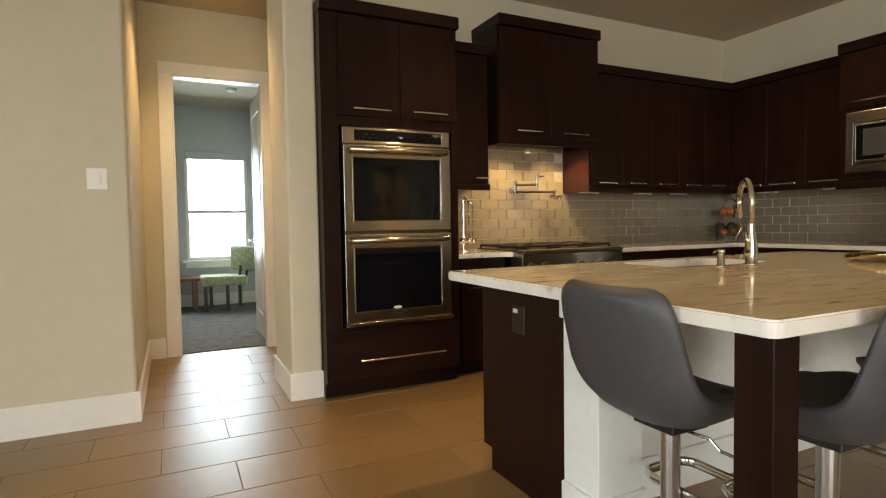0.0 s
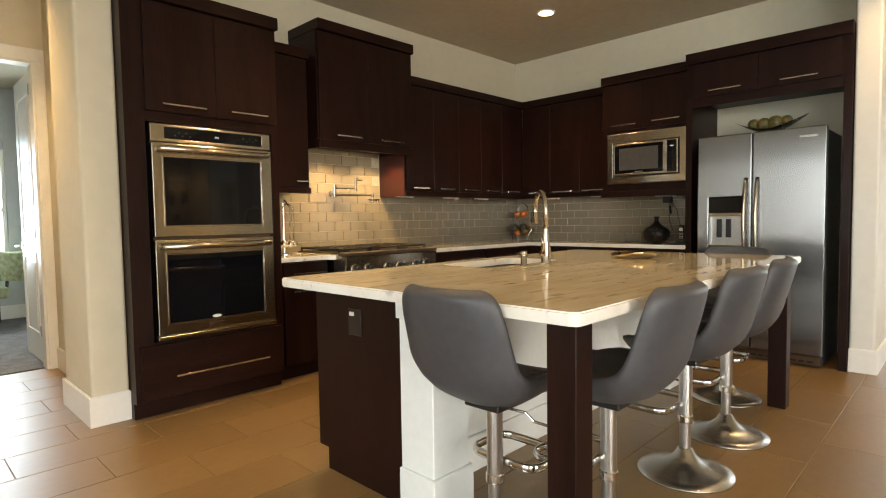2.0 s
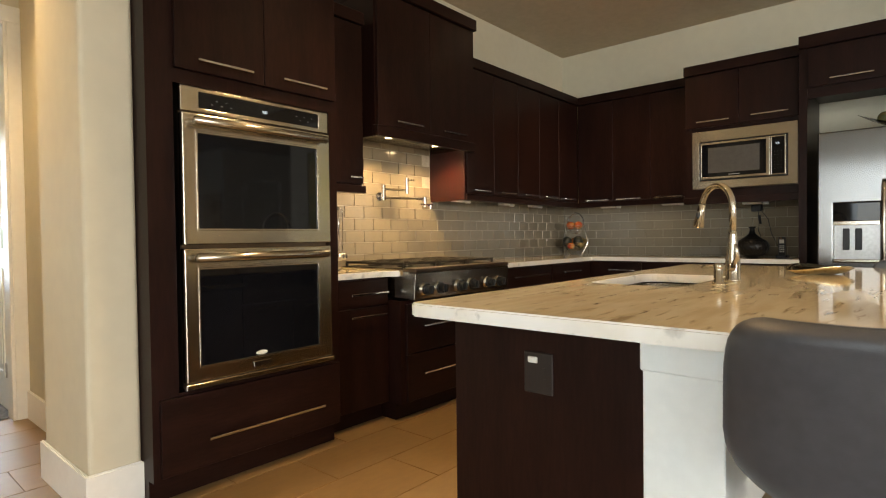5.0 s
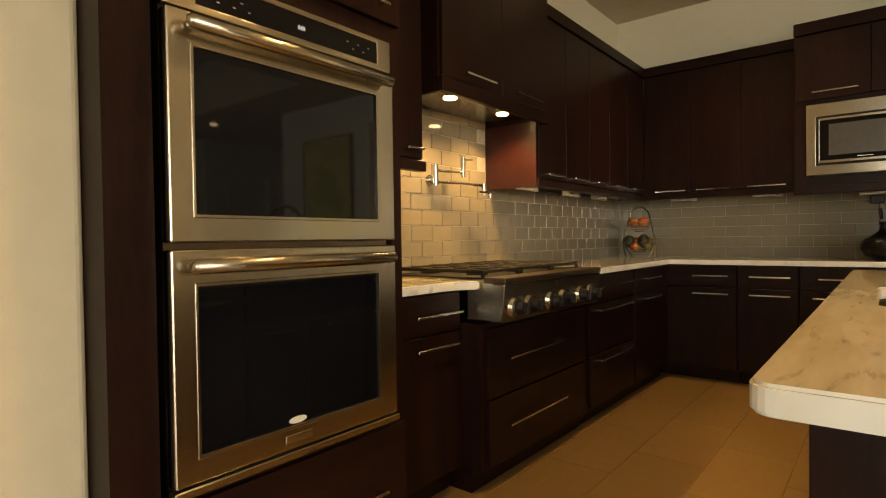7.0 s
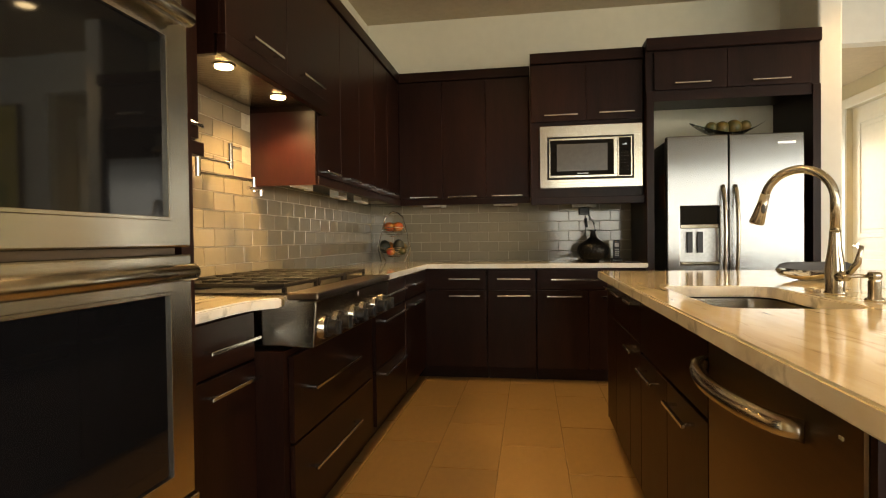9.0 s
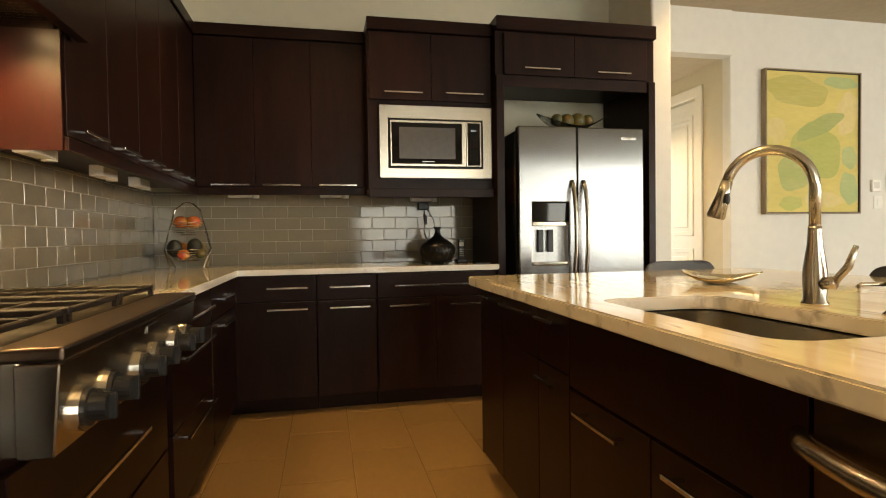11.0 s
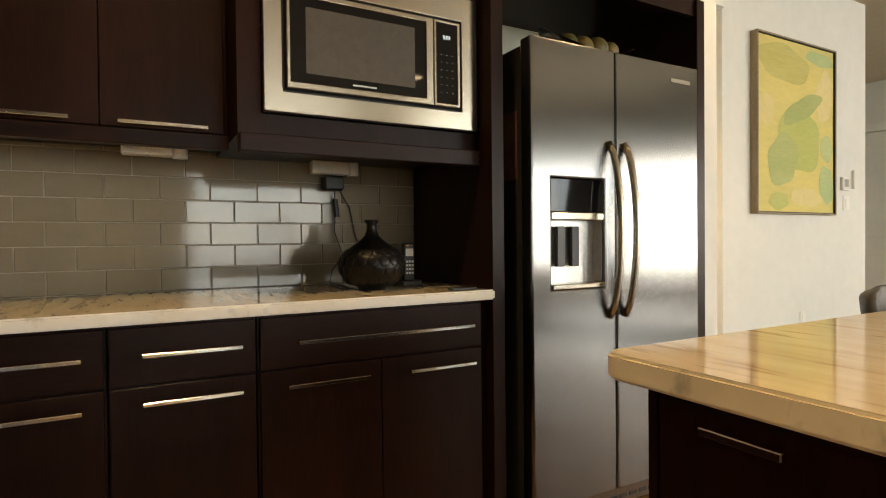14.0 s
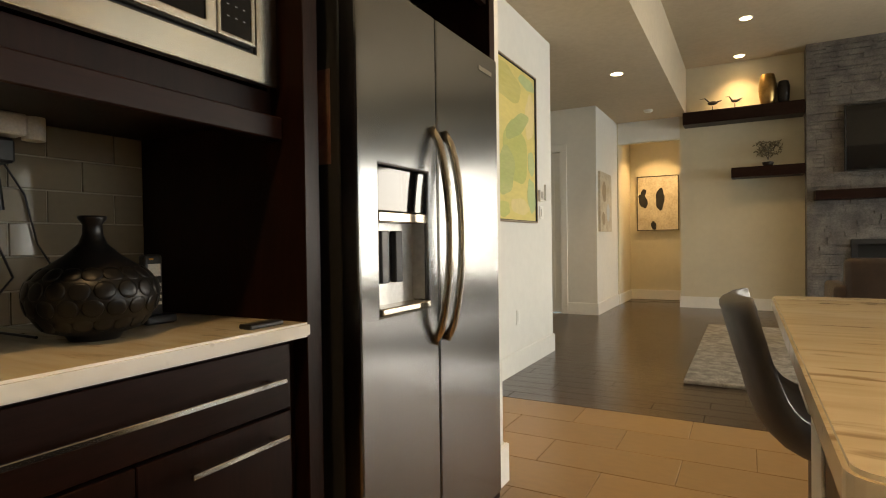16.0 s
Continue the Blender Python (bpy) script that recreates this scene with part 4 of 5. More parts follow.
part("back_panel", box(1.47, 3.84, 1.785, 1.80, 0, IZ0 - 0.002), M_CABWHITE, isl, "white painted back panel")
part("back_baseboard", box(1.66, 3.66, 1.769, 1.785, 0, 0.17, bevel=0.004), M_CABWHITE, isl)
for px0 in (1.45, 3.66):
    p = part("pilaster", box(px0, px0 + 0.20, 1.60, 1.784, 0, IZ0 - 0.002, bevel=0.003), M_CABWHITE, isl, "white painted pilaster")
    part("capital", box(px0 - 0.02, px0 + 0.22, 1.58, 1.784, 0.772, IZ0 - 0.003, bevel=0.004), M_CABWHITE, p)
    part("plinth", box(px0 - 0.014, px0 + 0.214, 1.586, 1.784, 0, 0.17, bevel=0.004), M_CABWHITE, p)
for lx in (1.345, 3.72):
    part("leg", box(lx, lx + 0.092, 0.93, 1.027, 0, IZ0 - 0.002, bevel=0.003), M_WOOD, isl, "square espresso corner leg")
ol = part("outlet", box(1.449, 1.4551, 2.03, 2.12, 0.66, 0.775, bevel=0.002), M_DARKWOOD, isl, "dark outlet plate")
part("plug_cover", box(1.443, 1.4492, 2.075, 2.105, 0.745, 0.762, bevel=0.002), M_PLASTIC, ol, "small white plug cover")
for zz in (0.69, 0.72):
    part("socket", box(1.4475, 1.4492, 2.05, 2.06, zz, zz + 0.014), M_DARKWOOD, ol)
for f0, f1, h0, h1 in ((2.92, 3.16, 2.97, 3.11), (3.16, 3.54, 3.22, 3.477), (3.54, 3.835, 3.636, 3.743)):
    for z0, z1, hz in ((0.68, 0.852, 0.826), (0.11, 0.675, 0.635)):
        d = part("drawer" if z0 > 0.5 else "door", box(f0 + 0.002, f1 - 0.002, 2.357, 2.377, z0, z1, bevel=0.0015), M_WOOD, isl)
        if z0 > 0.5 or f0 < 3:
            pull("I", h0, h1, hz, 2.377, d)
for f0, f1 in ((2.105, 2.51), (2.51, 2.92)):
    d = part("door", box(f0 + 0.002, f1 - 0.002, 2.357, 2.377, 0.11, 0.64, bevel=0.0015), M_WOOD, isl)
    pull("I", f0 + 0.09, f1 - 0.09, 0.60, 2.377, d)
part("false_front", box(2.107, 2.918, 2.357, 2.377, 0.65, 0.85, bevel=0.0015), M_WOOD, isl)

dw = thing("dishwasher", (1.79, 2.34, 0.10), "built-in dishwasher with bowed steel handle", "dishwasher")
part("door", box(1.475, 2.10, 2.305, 2.378, 0.105, 0.852, bevel=0.004), M_STEEL_DARK, dw, "dark reflective dishwasher door")
pts = [(1.63 + 0.49 * k / 14, 2.378 + 0.062 * math.sin(math.pi * k / 14) ** 0.6, 0.785) for k in range(15)]
part("handle", tube(pts, 0.0175, 14), M_STEEL, dw, "bowed steel handle", smooth=True)
part("indicator", box(1.523, 1.533, 2.378, 2.380, 0.81, 0.815), M_PLASTIC, dw)

sink = thing("sink", (2.55, 2.12, 0.70), "undermount stainless steel sink basin", "sink")
bm = bmesh.new()
o, i2 = rounded(SINK[0] - 0.02, SINK[1] + 0.02, SINK[2] - 0.02, SINK[3] + 0.02, 0.08), rounded(SINK[0] - 0.004, SINK[1] + 0.004, SINK[2] - 0.004, SINK[3] + 0.004, 0.07)
i3 = rounded(SINK[0] + 0.02, SINK[1] - 0.02, SINK[2] + 0.02, SINK[3] - 0.02, 0.06)
loops = [[bm.verts.new((x, y, z)) for x, y in ps] for ps, z in ((o, 0.858), (i2, 0.858), (i2, 0.71), (i3, 0.685))]
for a, b in zip(loops, loops[1:]):
    for k in range(len(a)):
        bm.faces.new((a[k], a[(k + 1) % len(a)], b[(k + 1) % len(a)], b[k]))
bm.faces.new(loops[-1])
part("basin", bm, M_STEEL, sink, smooth=False)
part("drain", lathe(2.55, 2.12, [(0.045, 0.686), (0.045, 0.689), (0.03, 0.6895)], 20), M_CHROME, sink)

fx, fy = 2.60, 1.855
DX, DY = 0.64, 0.77
fc = thing("faucet", (fx, fy, IZ1), "brushed nickel gooseneck pull-down kitchen faucet", "faucet")
part("base", lathe(fx, fy, [(0.031, IZ1), (0.031, IZ1 + 0.006), (0.026, IZ1 + 0.012), (0.028, IZ1 + 0.07), (0.027, IZ1 + 0.09), (0.018, IZ1 + 0.15), (0.0155, IZ1 + 0.19), (0.0155, IZ1 + 0.20)], 24), M_STEEL, fc, smooth=True)
pts = [(fx, fy, IZ1 + 0.19)] + [(fx + DX * (0.10 - 0.10 * math.cos(radians(a))), fy + DY * (0.10 - 0.10 * math.cos(radians(a))), 1.203 + 0.10 * math.sin(radians(a))) for a in range(0, 166, 11)]
part("neck", tube(pts, 0.0135, 14), M_STEEL, fc, smooth=True)
e0 = Vector(pts[-1])
part("spray_head", tube([e0, e0 + Vector((0.006, 0.007, -0.035)), e0 + Vector((0.018, 0.021, -0.095)), e0 + Vector((0.019, 0.022, -0.10))], [0.0145, 0.0165, 0.024, 0.020], 16), M_STEEL, fc, smooth=True)
part("spray_button", ball(e0.x - 0.018, e0.y + 0.014, e0.z - 0.05, 0.010, 0.5, 0.8, 1.6, 10), M_BLACK, fc)
part("lever", joined(tube([(fx - 0.02, fy, IZ1 + 0.055), (fx - 0.05, fy - 0.008, IZ1 + 0.06)], 0.016), tube([(fx - 0.045, fy - 0.01, IZ1 + 0.06), (fx - 0.065, fy - 0.03, IZ1 + 0.10), (fx - 0.085, fy - 0.03, IZ1 + 0.15)], [0.009, 0.010, 0.006])), M_STEEL, fc, smooth=True)
sx, sy = 2.395, 1.857
sd = thing("soap_dispenser", (sx, sy, IZ1), "brushed nickel soap dispenser pump on the worktop", "soap dispenser")
part("body", lathe(sx, sy, [(0.024, IZ1), (0.024, IZ1 + 0.006), (0.016, IZ1 + 0.012), (0.016, IZ1 + 0.055), (0.013, IZ1 + 0.06), (0.017, IZ1 + 0.065), (0.017, IZ1 + 0.078), (0.012, IZ1 + 0.082)], 20), M_STEEL, sd, smooth=True)
part("spout", tube([(sx, sy, IZ1 + 0.07), (sx + 0.03, sy + 0.06, IZ1 + 0.068), (sx + 0.032, sy + 0.066, IZ1 + 0.06)], 0.005), M_STEEL, sd, smooth=True)
dish = thing("dish", (3.22, 1.635, IZ1), "shiny gold leaf-shaped metal dish on the island", "dish")
bm = bmesh.new()
rings = []
for r, z in ((0.0, 0.004), (0.05, 0.004), (0.10, 0.016), (0.135, 0.034), (0.13, 0.036), (0.095, 0.02), (0.05, 0.009), (0.0, 0.009)):
    rings.append([bm.verts.new((3.22 + (r * (1.05 + 0.12 * math.cos(3 * t))) * math.cos(t), 1.635 + r * 1.0 * math.sin(t), IZ1 - 0.002 + z + 0.012 * (r / 0.135) * math.sin(2 * t))) for t in [2 * math.pi * k / 30 for k in range(30)]])
for a, b in zip(rings, rings[1:]):
    for k in range(30):
        bm.faces.new((a[k], a[(k + 1) % 30], b[(k + 1) % 30], b[k]))
bmesh.ops.remove_doubles(bm, verts=bm.verts, dist=0.0005)
part("bowl", bm, mat("polished_gold_metal", (0.75, 0.58, 0.34), 0.10, 1.0, vary=0.1), dish, smooth=True)


# ---- stools ----
def stool(at):
    """A leatherette bucket bar stool on a trumpet base, facing +y."""
    x, y = at
    th = thing("bar_stool", (x, y, 0), "grey leatherette bucket bar stool on brushed steel pedestal", "bar stool", "bar stools round the island")
    prof = [(0.215, 0.585, 0.150), (0.205, 0.603, 0.185), (0.15, 0.612, 0.205), (0.06, 0.604, 0.215), (-0.03, 0.600, 0.222), (-0.10, 0.612, 0.225), (-0.15, 0.645, 0.226), (-0.185, 0.695, 0.225), (-0.212, 0.755, 0.222), (-0.232, 0.82, 0.217), (-0.248, 0.88, 0.209), (-0.256, 0.912, 0.198), (-0.261, 0.934, 0.178), (-0.264, 0.944, 0.145)]
    n, bm, top, low = 13, bmesh.new(), [], []
    for i, (v, z, w) in enumerate(prof):
        a, b = prof[max(i - 1, 0)], prof[min(i + 1, len(prof) - 1)]
        d = Vector((0, b[0] - a[0], b[1] - a[1])).normalized()
        nor = Vector((0, -d.z, d.y))
        back = min(1.0, max(0.0, (z - 0.60) / 0.16)) if v < -0.09 else 0.0
        r0, r1 = [], []
        for k in range(n):
            u = 2 * k / (n - 1) - 1
            bend = u * u
            p = Vector((x + u * w, y + v + bend * (0.032 * back), z + bend * (0.050 * (1 - back)) * (1 if v < 0.15 else 0.4)))
            thick = (0.075 - 0.028 * back) * (1 - 0.62 * abs(u) ** 5) * (0.6 if i in (0, len(prof) - 1) else 1)
            r0.append(bm.verts.new(p))
            r1.append(bm.verts.new(p + nor * thick))
        top.append(r0)
        low.append(r1)
    m = len(prof)
    for i in range(m - 1):
        for k in range(n - 1):
            bm.faces.new((top[i][k], top[i][k + 1], top[i + 1][k + 1], top[i + 1][k]))
            bm.faces.new((low[i][k], low[i + 1][k], low[i + 1][k + 1], low[i][k + 1]))
        bm.faces.new((top[i][0], top[i + 1][0], low[i + 1][0], low[i][0]))
        bm.faces.new((top[i][-1], low[i][-1], low[i + 1][-1], top[i + 1][-1]))
    for k in range(n - 1):
        bm.faces.new((top[0][k], low[0][k], low[0][k + 1], top[0][k + 1]))
        bm.faces.new((top[-1][k], top[-1][k + 1], low[-1][k + 1], low[-1][k]))
    bmesh.ops.recalc_face_normals(bm, faces=bm.faces)
    bmesh.ops.subdivide_edges(bm, edges=bm.edges[:], cuts=1, use_grid_fill=True, smooth=0.6)
    part("seat_shell", bm, M_LEATHER, th, smooth=True)
    part("seat_plate", box(x - 0.075, x + 0.075, y - 0.075, y + 0.075, 0.508, 0.534, bevel=0.004), M_BLACK, th)
    part("column", joined(lathe(x, y, [(0.0285, 0.24), (0.0285, 0.52)], 20), lathe(x, y, [(0.024, 0.06), (0.024, 0.24)], 20)), M_POLE, th, "brushed steel gas column", smooth=False)
    part("collar", lathe(x, y, [(0.032, 0.232), (0.033, 0.236), (0.033, 0.262), (0.030, 0.266)], 20), M_CHROME, th)
    part("base", lathe(x, y, [(0.202, 0.0), (0.205, 0.004), (0.202, 0.009), (0.16, 0.020), (0.11, 0.038), (0.07, 0.060), (0.045, 0.085), (0.031, 0.112), (0.0245, 0.118)], 56), M_SPUN, th, "spun steel trumpet base", smooth=True)
    loop = [(x + px, y + py_, 0.30) for px, py_ in rounded(-0.145, 0.145, 0.03, 0.235, 0.05, 4)]
    part("footrest", tube(loop, 0.008, 10, closed=True, flat=2.0), M_CHROME, th, "chrome foot ring", smooth=True)
    part("lift_lever", tube([(x + 0.02, y, 0.505), (x + 0.12, y + 0.02, 0.50), (x + 0.15, y + 0.025, 0.475), (x + 0.20, y + 0.03, 0.472)], 0.005, 8), M_CHROME, th)
    return th


s1 = stool((1.785, 1.06))
for px, py_, rz in ((2.515, 1.065, -2), (3.09, 1.068, 3), (1.50, 1.345, -90), (3.735, 1.265, 92)):
    copy_thing(s1, pose(px, py_, 0, 0, 0, rz))

# ---- small things on the worktops ----
vz = thing("vase", (5.15, 2.31, CT), "black dimpled ceramic bottle vase on the worktop", "vase")
vb = lathe(5.15, 2.31, [(0.045, CT), (0.052, CT + 0.012), (0.085, CT + 0.022), (0.112, CT + 0.055), (0.122, CT + 0.09), (0.114, CT + 0.122), (0.085, CT + 0.148), (0.05, CT + 0.172), (0.026, CT + 0.195), (0.019, CT + 0.215), (0.018, CT + 0.235), (0.026, CT + 0.246), (0.026, CT + 0.252), (0.016, CT + 0.25)], 44)
part("body", vb, M_VASE, vz, smooth=True)
for row, (zr, rr, tilt) in enumerate(((0.040, 0.0985, -32), (0.073, 0.1165, -14), (0.106, 0.1175, 14), (0.136, 0.0985, 45))):
    for k in range(18):
        a = 2 * math.pi * (k + 0.5 * (row % 2)) / 18
        fb = ball(0, 0, 0, 0.0195, 0.17, 1.0, 0.95, 10)
        bmesh.ops.transform(fb, matrix=Matrix.Translation((5.15 + rr * math.cos(a), 2.31 + rr * math.sin(a), CT + zr)) @ Matrix.Rotation(a, 4, "Z") @ Matrix.Rotation(radians(-tilt), 4, "Y"), verts=fb.verts)
        part("facet", fb, M_VASE, vz, smooth=True)
ph = thing("cordless_phone", (5.25, 2.118, CT), "black cordless phone handset standing in its cradle", "phone")
part("cradle", box(5.21, 5.31, 2.078, 2.158, CT, CT + 0.022, bevel=0.006, seg=2), M_BLACK, ph)
hs = box(5.240, 5.268, 2.094, 2.142, CT + 0.016, CT + 0.168, bevel=0.008, seg=3)
part("handset", hs, M_BLACK, ph)
part("screen", box(5.2385, 5.241, 2.102, 2.134, CT + 0.115, CT + 0.145), M_PLASTIC, ph)
part("red_light", box(5.238, 5.241, 2.121, 2.131, CT + 0.155, CT + 0.159), M_APPLE, ph)
for r in range(4):
    for c in range(3):
        part("key", box(5.2384, 5.241, 2.101 + c * 0.012, 2.109 + c * 0.012, CT + 0.045 + r * 0.015, CT + 0.053 + r * 0.015), M_PLASTIC, ph)
rm = part("remote_control", box(4.93, 4.97, 2.00, 2.10, CT, CT + 0.011, bevel=0.003), M_BLACK, None, "slim dark remote lying on the worktop", category="remote control")

fr = thing("fruit_stand", (5.27, 3.93, CT), "two-tier chrome wire stand filled with fruit", "fruit stand")
for s in (-1, 1):
    q = [(5.20, 3.93 + s * 0.10, CT + 0.008), (5.24, 3.93 + s * 0.14, CT + 0.13), (5.26, 3.93 + s * 0.075, CT + 0.38), (5.27, 3.93 + s * 0.03, CT + 0.42), (5.27, 3.93, CT + 0.43)]
    part("frame_side", tube(q, 0.006, 8), M_CHROME, fr)
    part("foot", tube([(5.24, 3.93 + s * 0.14, CT + 0.13), (5.34, 3.93 + s * 0.10, CT + 0.008)], 0.006, 8), M_CHROME, fr)
for zc, rr in ((CT + 0.10, 0.135), (CT + 0.27, 0.105)):
    for k in range(6):
        r2, z2 = rr * (0.42 + 0.58 * (k / 5) ** 0.6), zc - 0.05 + 0.075 * k / 5
        part("bowl_wire", tube([(5.27 + r2 * math.cos(t), 3.93 + r2 * math.sin(t), z2) for t in [2 * math.pi * j / 28 for j in range(28)]], 0.0025, 6, closed=True), M_CHROME, fr)
for k, (dx, dy, dz, r, m) in enumerate([(-0.05, 0.035, 0.30, 0.043, M_APPLE), (-0.045, -0.045, 0.30, 0.043, M_APPLE), (0.04, 0.0, 0.30, 0.042, M_ORANGE), (-0.06, 0.07, 0.135, 0.046, M_AVOCADO), (-0.06, -0.05, 0.14, 0.048, M_AVOCADO), (0.04, 0.05, 0.13, 0.045, M_ORANGE), (0.045, -0.05, 0.13, 0.045, M_GOURD), (-0.09, 0.012, 0.095, 0.037, M_APPLE), (-0.075, -0.085, 0.10, 0.034, M_GOURD)]):
    name = {"red_apple_skin": "apple", "orange_peel": "orange", "dark_avocado_skin": "avocado"}.get(m.name, "lime")
    part(name, ball(5.27 + dx, 3.93 + dy, CT + dz, r, 1, 1, 1.2 if m is M_AVOCADO else 0.92), m, None, "ripe %s lying in the wire stand" % name, smooth=True, category="fruit", group="fruit in the wire stand")

ub = thing("utensil_rack", (2.27, 4.0, CT), "hanging steel ladles on a small chrome stand", "utensil rack")
part("post", tube([(2.26, 4.05, CT), (2.26, 4.05, CT + 0.40), (2.26, 4.02, CT + 0.425), (2.26, 3.99, CT + 0.40)], 0.005, 8), M_CHROME, ub)
part("foot", lathe(2.26, 4.05, [(0.07, CT), (0.07, CT + 0.006), (0.02, CT + 0.012)], 24), M_CHROME, ub)
for k, (dx, dy) in enumerate(((-0.045, -0.07), (0.0, -0.09), (0.045, -0.07))):
    part("ladle", joined(tube([(2.26, 3.995, CT + 0.40), (2.26 + dx, 4.05 + dy, CT + 0.37), (2.26 + dx, 4.05 + dy, CT + 0.12)], 0.004, 8), ball(2.26 + dx, 4.04 + dy, CT + 0.085, 0.034 - 0.004 * k, 1, 0.8, 0.9, 12)), M_CHROME, ub, "polished steel ladle", smooth=True)

for n, (axis, a, d) in enumerate((("B", 3.46, 3.98), ("B", 4.14, 4.02), ("B", 4.62, 4.02), ("W", 3.62, 5.36), ("W", 3.02, 5.36), ("W", 2.37, 5.46))):
    z1 = 1.4195 if n < 5 else 1.3995
    ul = thing("under_cabinet_light", (a, d, z1) if axis == "B" else (d, a, z1), "white under-cabinet puck light, switched off", "light", "under-cabinet lights")
    part("housing", slab(axis, a - 0.075, a + 0.075, d - 0.03, d + 0.03, z1 - 0.05, z1, bevel=0.004), M_PLASTIC, ul)
    part("switch_cap", lathe(*((a + 0.10, d) if axis == "B" else (d, a - 0.10)), [(0.024, z1 - 0.055), (0.024, z1)], 16), M_PLASTIC, ul)
pg = thing("power_cable", (W - 0.03, 2.27, 1.3), "black plug adapter with hanging cable and inline switch", "cable")
part("plug", box(W - 0.075, W - 0.014, 2.305, 2.385, 1.288, 1.345, bevel=0.006), M_BLACK, pg)
part("cable", tube([(W - 0.04, 2.335, 1.29), (W - 0.03, 2.33, 1.20), (W - 0.03, 2.335, 1.12), (W - 0.035, 2.30, 1.02), (W - 0.03, 2.345, 0.96), (W - 0.04, 2.36, 0.912), (W - 0.10, 2.37, 0.906), (W - 0.3, 2.375, 0.908)], 0.003, 6), M_BLACK, pg)
part("inline_switch", tube([(W - 0.03, 2.33, 1.255), (W - 0.028, 2.322, 1.18)], 0.011, 8), M_BLACK, pg)
part("cable", tube([(W - 0.03, 2.31, 1.29), (W - 0.02, 2.265, 1.22), (W - 0.02, 2.24, 1.10), (W - 0.05, 2.17, 0.95), (W - 0.2, 2.165, 0.907)], 0.0025, 6), M_BLACK, pg)

bw = thing("glass_bowl", (5.05, 1.355, 1.785), "boat-shaped glass bowl of decorative balls on the refrigerator", "bowl")
bm, rows = bmesh.new(), []
for i in range(15):
    u = 2 * i / 14 - 1
    row = []
    for k in range(9):
        v = 2 * k / 8 - 1
        hw = 0.10 * (1 - abs(u) ** 2.2) + 0.012
        row.append(bm.verts.new((5.05 + v * hw, 1.355 + u * 0.265, 1.803 + 0.125 * abs(u) ** 1.5 + 0.03 * v * v * (1 - abs(u)))))
    rows.append(row)
for i in range(14):
    for k in range(8):
        bm.faces.new((rows[i][k], rows[i][k + 1], rows[i + 1][k + 1], rows[i + 1][k]))
bmesh.ops.solidify(bm, geom=bm.faces[:], thickness=0.008)
part("bowl", bm, M_GREENGLASS, bw, smooth=True)
part("foot", lathe(5.05, 1.355, [(0.05, 1.786), (0.045, 1.79), (0.02, 1.80), (0.022, 1.812)], 24), M_GLASS, bw, smooth=True)
for dy, r in ((0.115, 0.042), (0.04, 0.052), (-0.04, 0.056), (-0.12, 0.042)):
    part("decorative_ball", ball(5.05, 1.355 + dy, 1.82 + 0.25 * abs(dy) + r, r, seg=14), M_GOURD, None, "mottled woven decorative ball in the bowl", smooth=True, category="ornament", group="balls in the glass bowl")

# ---- wall fittings ----
def switch_plate(axis, a, face, z, name="light_switch", w=0.075, out=-1, label="white rocker light switch on the wall"):
    th = thing(name, (a, face, z) if axis != "W" else (face, a, z), label, "switch" if "switch" in name else "outlet")
    pl = part("plate", slab(axis, a - w / 2, a + w / 2, face, face + out * 0.006, z - 0.06, z + 0.06, bevel=0.002), M_TRIM, th)
    part("rocker", slab(axis, a - 0.017, a + 0.017, face + out * 0.006, face + out * 0.010, z - 0.034, z + 0.034, bevel=0.0015), M_TRIM, pl)
    return th


switch_plate("B", -0.185, 3.81, 1.40, w=0.10)
switch_plate("W", 4.77, 1.03, 0.36, "wall_outlet", label="white wall outlet low on the hall wall")
switch_plate("W", -2.02, 5.66, 1.35, w=0.10)
switch_plate("W", -1.39, 5.66, 0.45, "wall_outlet", label="white wall outlet low under the painting")
th = thing("thermostat", (5.66, -1.98, 1.51), "small white and grey thermostat on the wall", "thermostat")
part("case", box(5.635, 5.66, -2.03, -1.93, 1.45, 1.56, bevel=0.005), M_TRIM, th)
part("screen", box(5.6335, 5.636, -2.01, -1.95, 1.48, 1.54), M_POLE, th)
part("sensor", box(5.64, 5.66, -2.15, -2.11, 1.47, 1.62, bevel=0.004), M_PLASTIC, th)

# a fitting for every lamp in LAMPS, the unseen added ones too
for lx, ly, lz, watts in LAMPS:
    dl = thing("recessed_downlight", (lx, ly, lz), "round recessed ceiling downlight, switched on", "downlight", "ceiling downlights")
    part("trim_ring", lathe(lx, ly, [(0.082, lz), (0.082, lz - 0.006), (0.066, lz - 0.008), (0.066, lz)], 28), M_TRIM, dl)
    part("lens", lathe(lx, ly, [(0.064, lz), (0.064, lz - 0.0085)], 28), M_LAMP, dl, "glowing warm lens")
for lx, ly, lz in ((5.26, -5.8, C), (0.9, 7.6, 2.85)):
    sm = thing("smoke_detector", (lx, ly, lz), "round white ceiling smoke detector", "smoke detector")
    part("case", lathe(lx, ly, [(0.065, lz), (0.065, lz - 0.02), (0.045, lz - 0.035)], 24), M_TRIM, sm)
cv = thing("ceiling_vent", (0.5, 5.0, C), "white slotted ceiling vent in the hall", "vent")
part("frame", box(0.34, 0.66, 4.9, 5.1, C - 0.010, C, bevel=0.003), M_TRIM, cv)
for i in range(7):
    part("slat", box(0.36, 0.64, 4.915 + i * 0.025, 4.925 + i * 0.025, C - 0.014, C - 0.009), M_TRIM, cv)


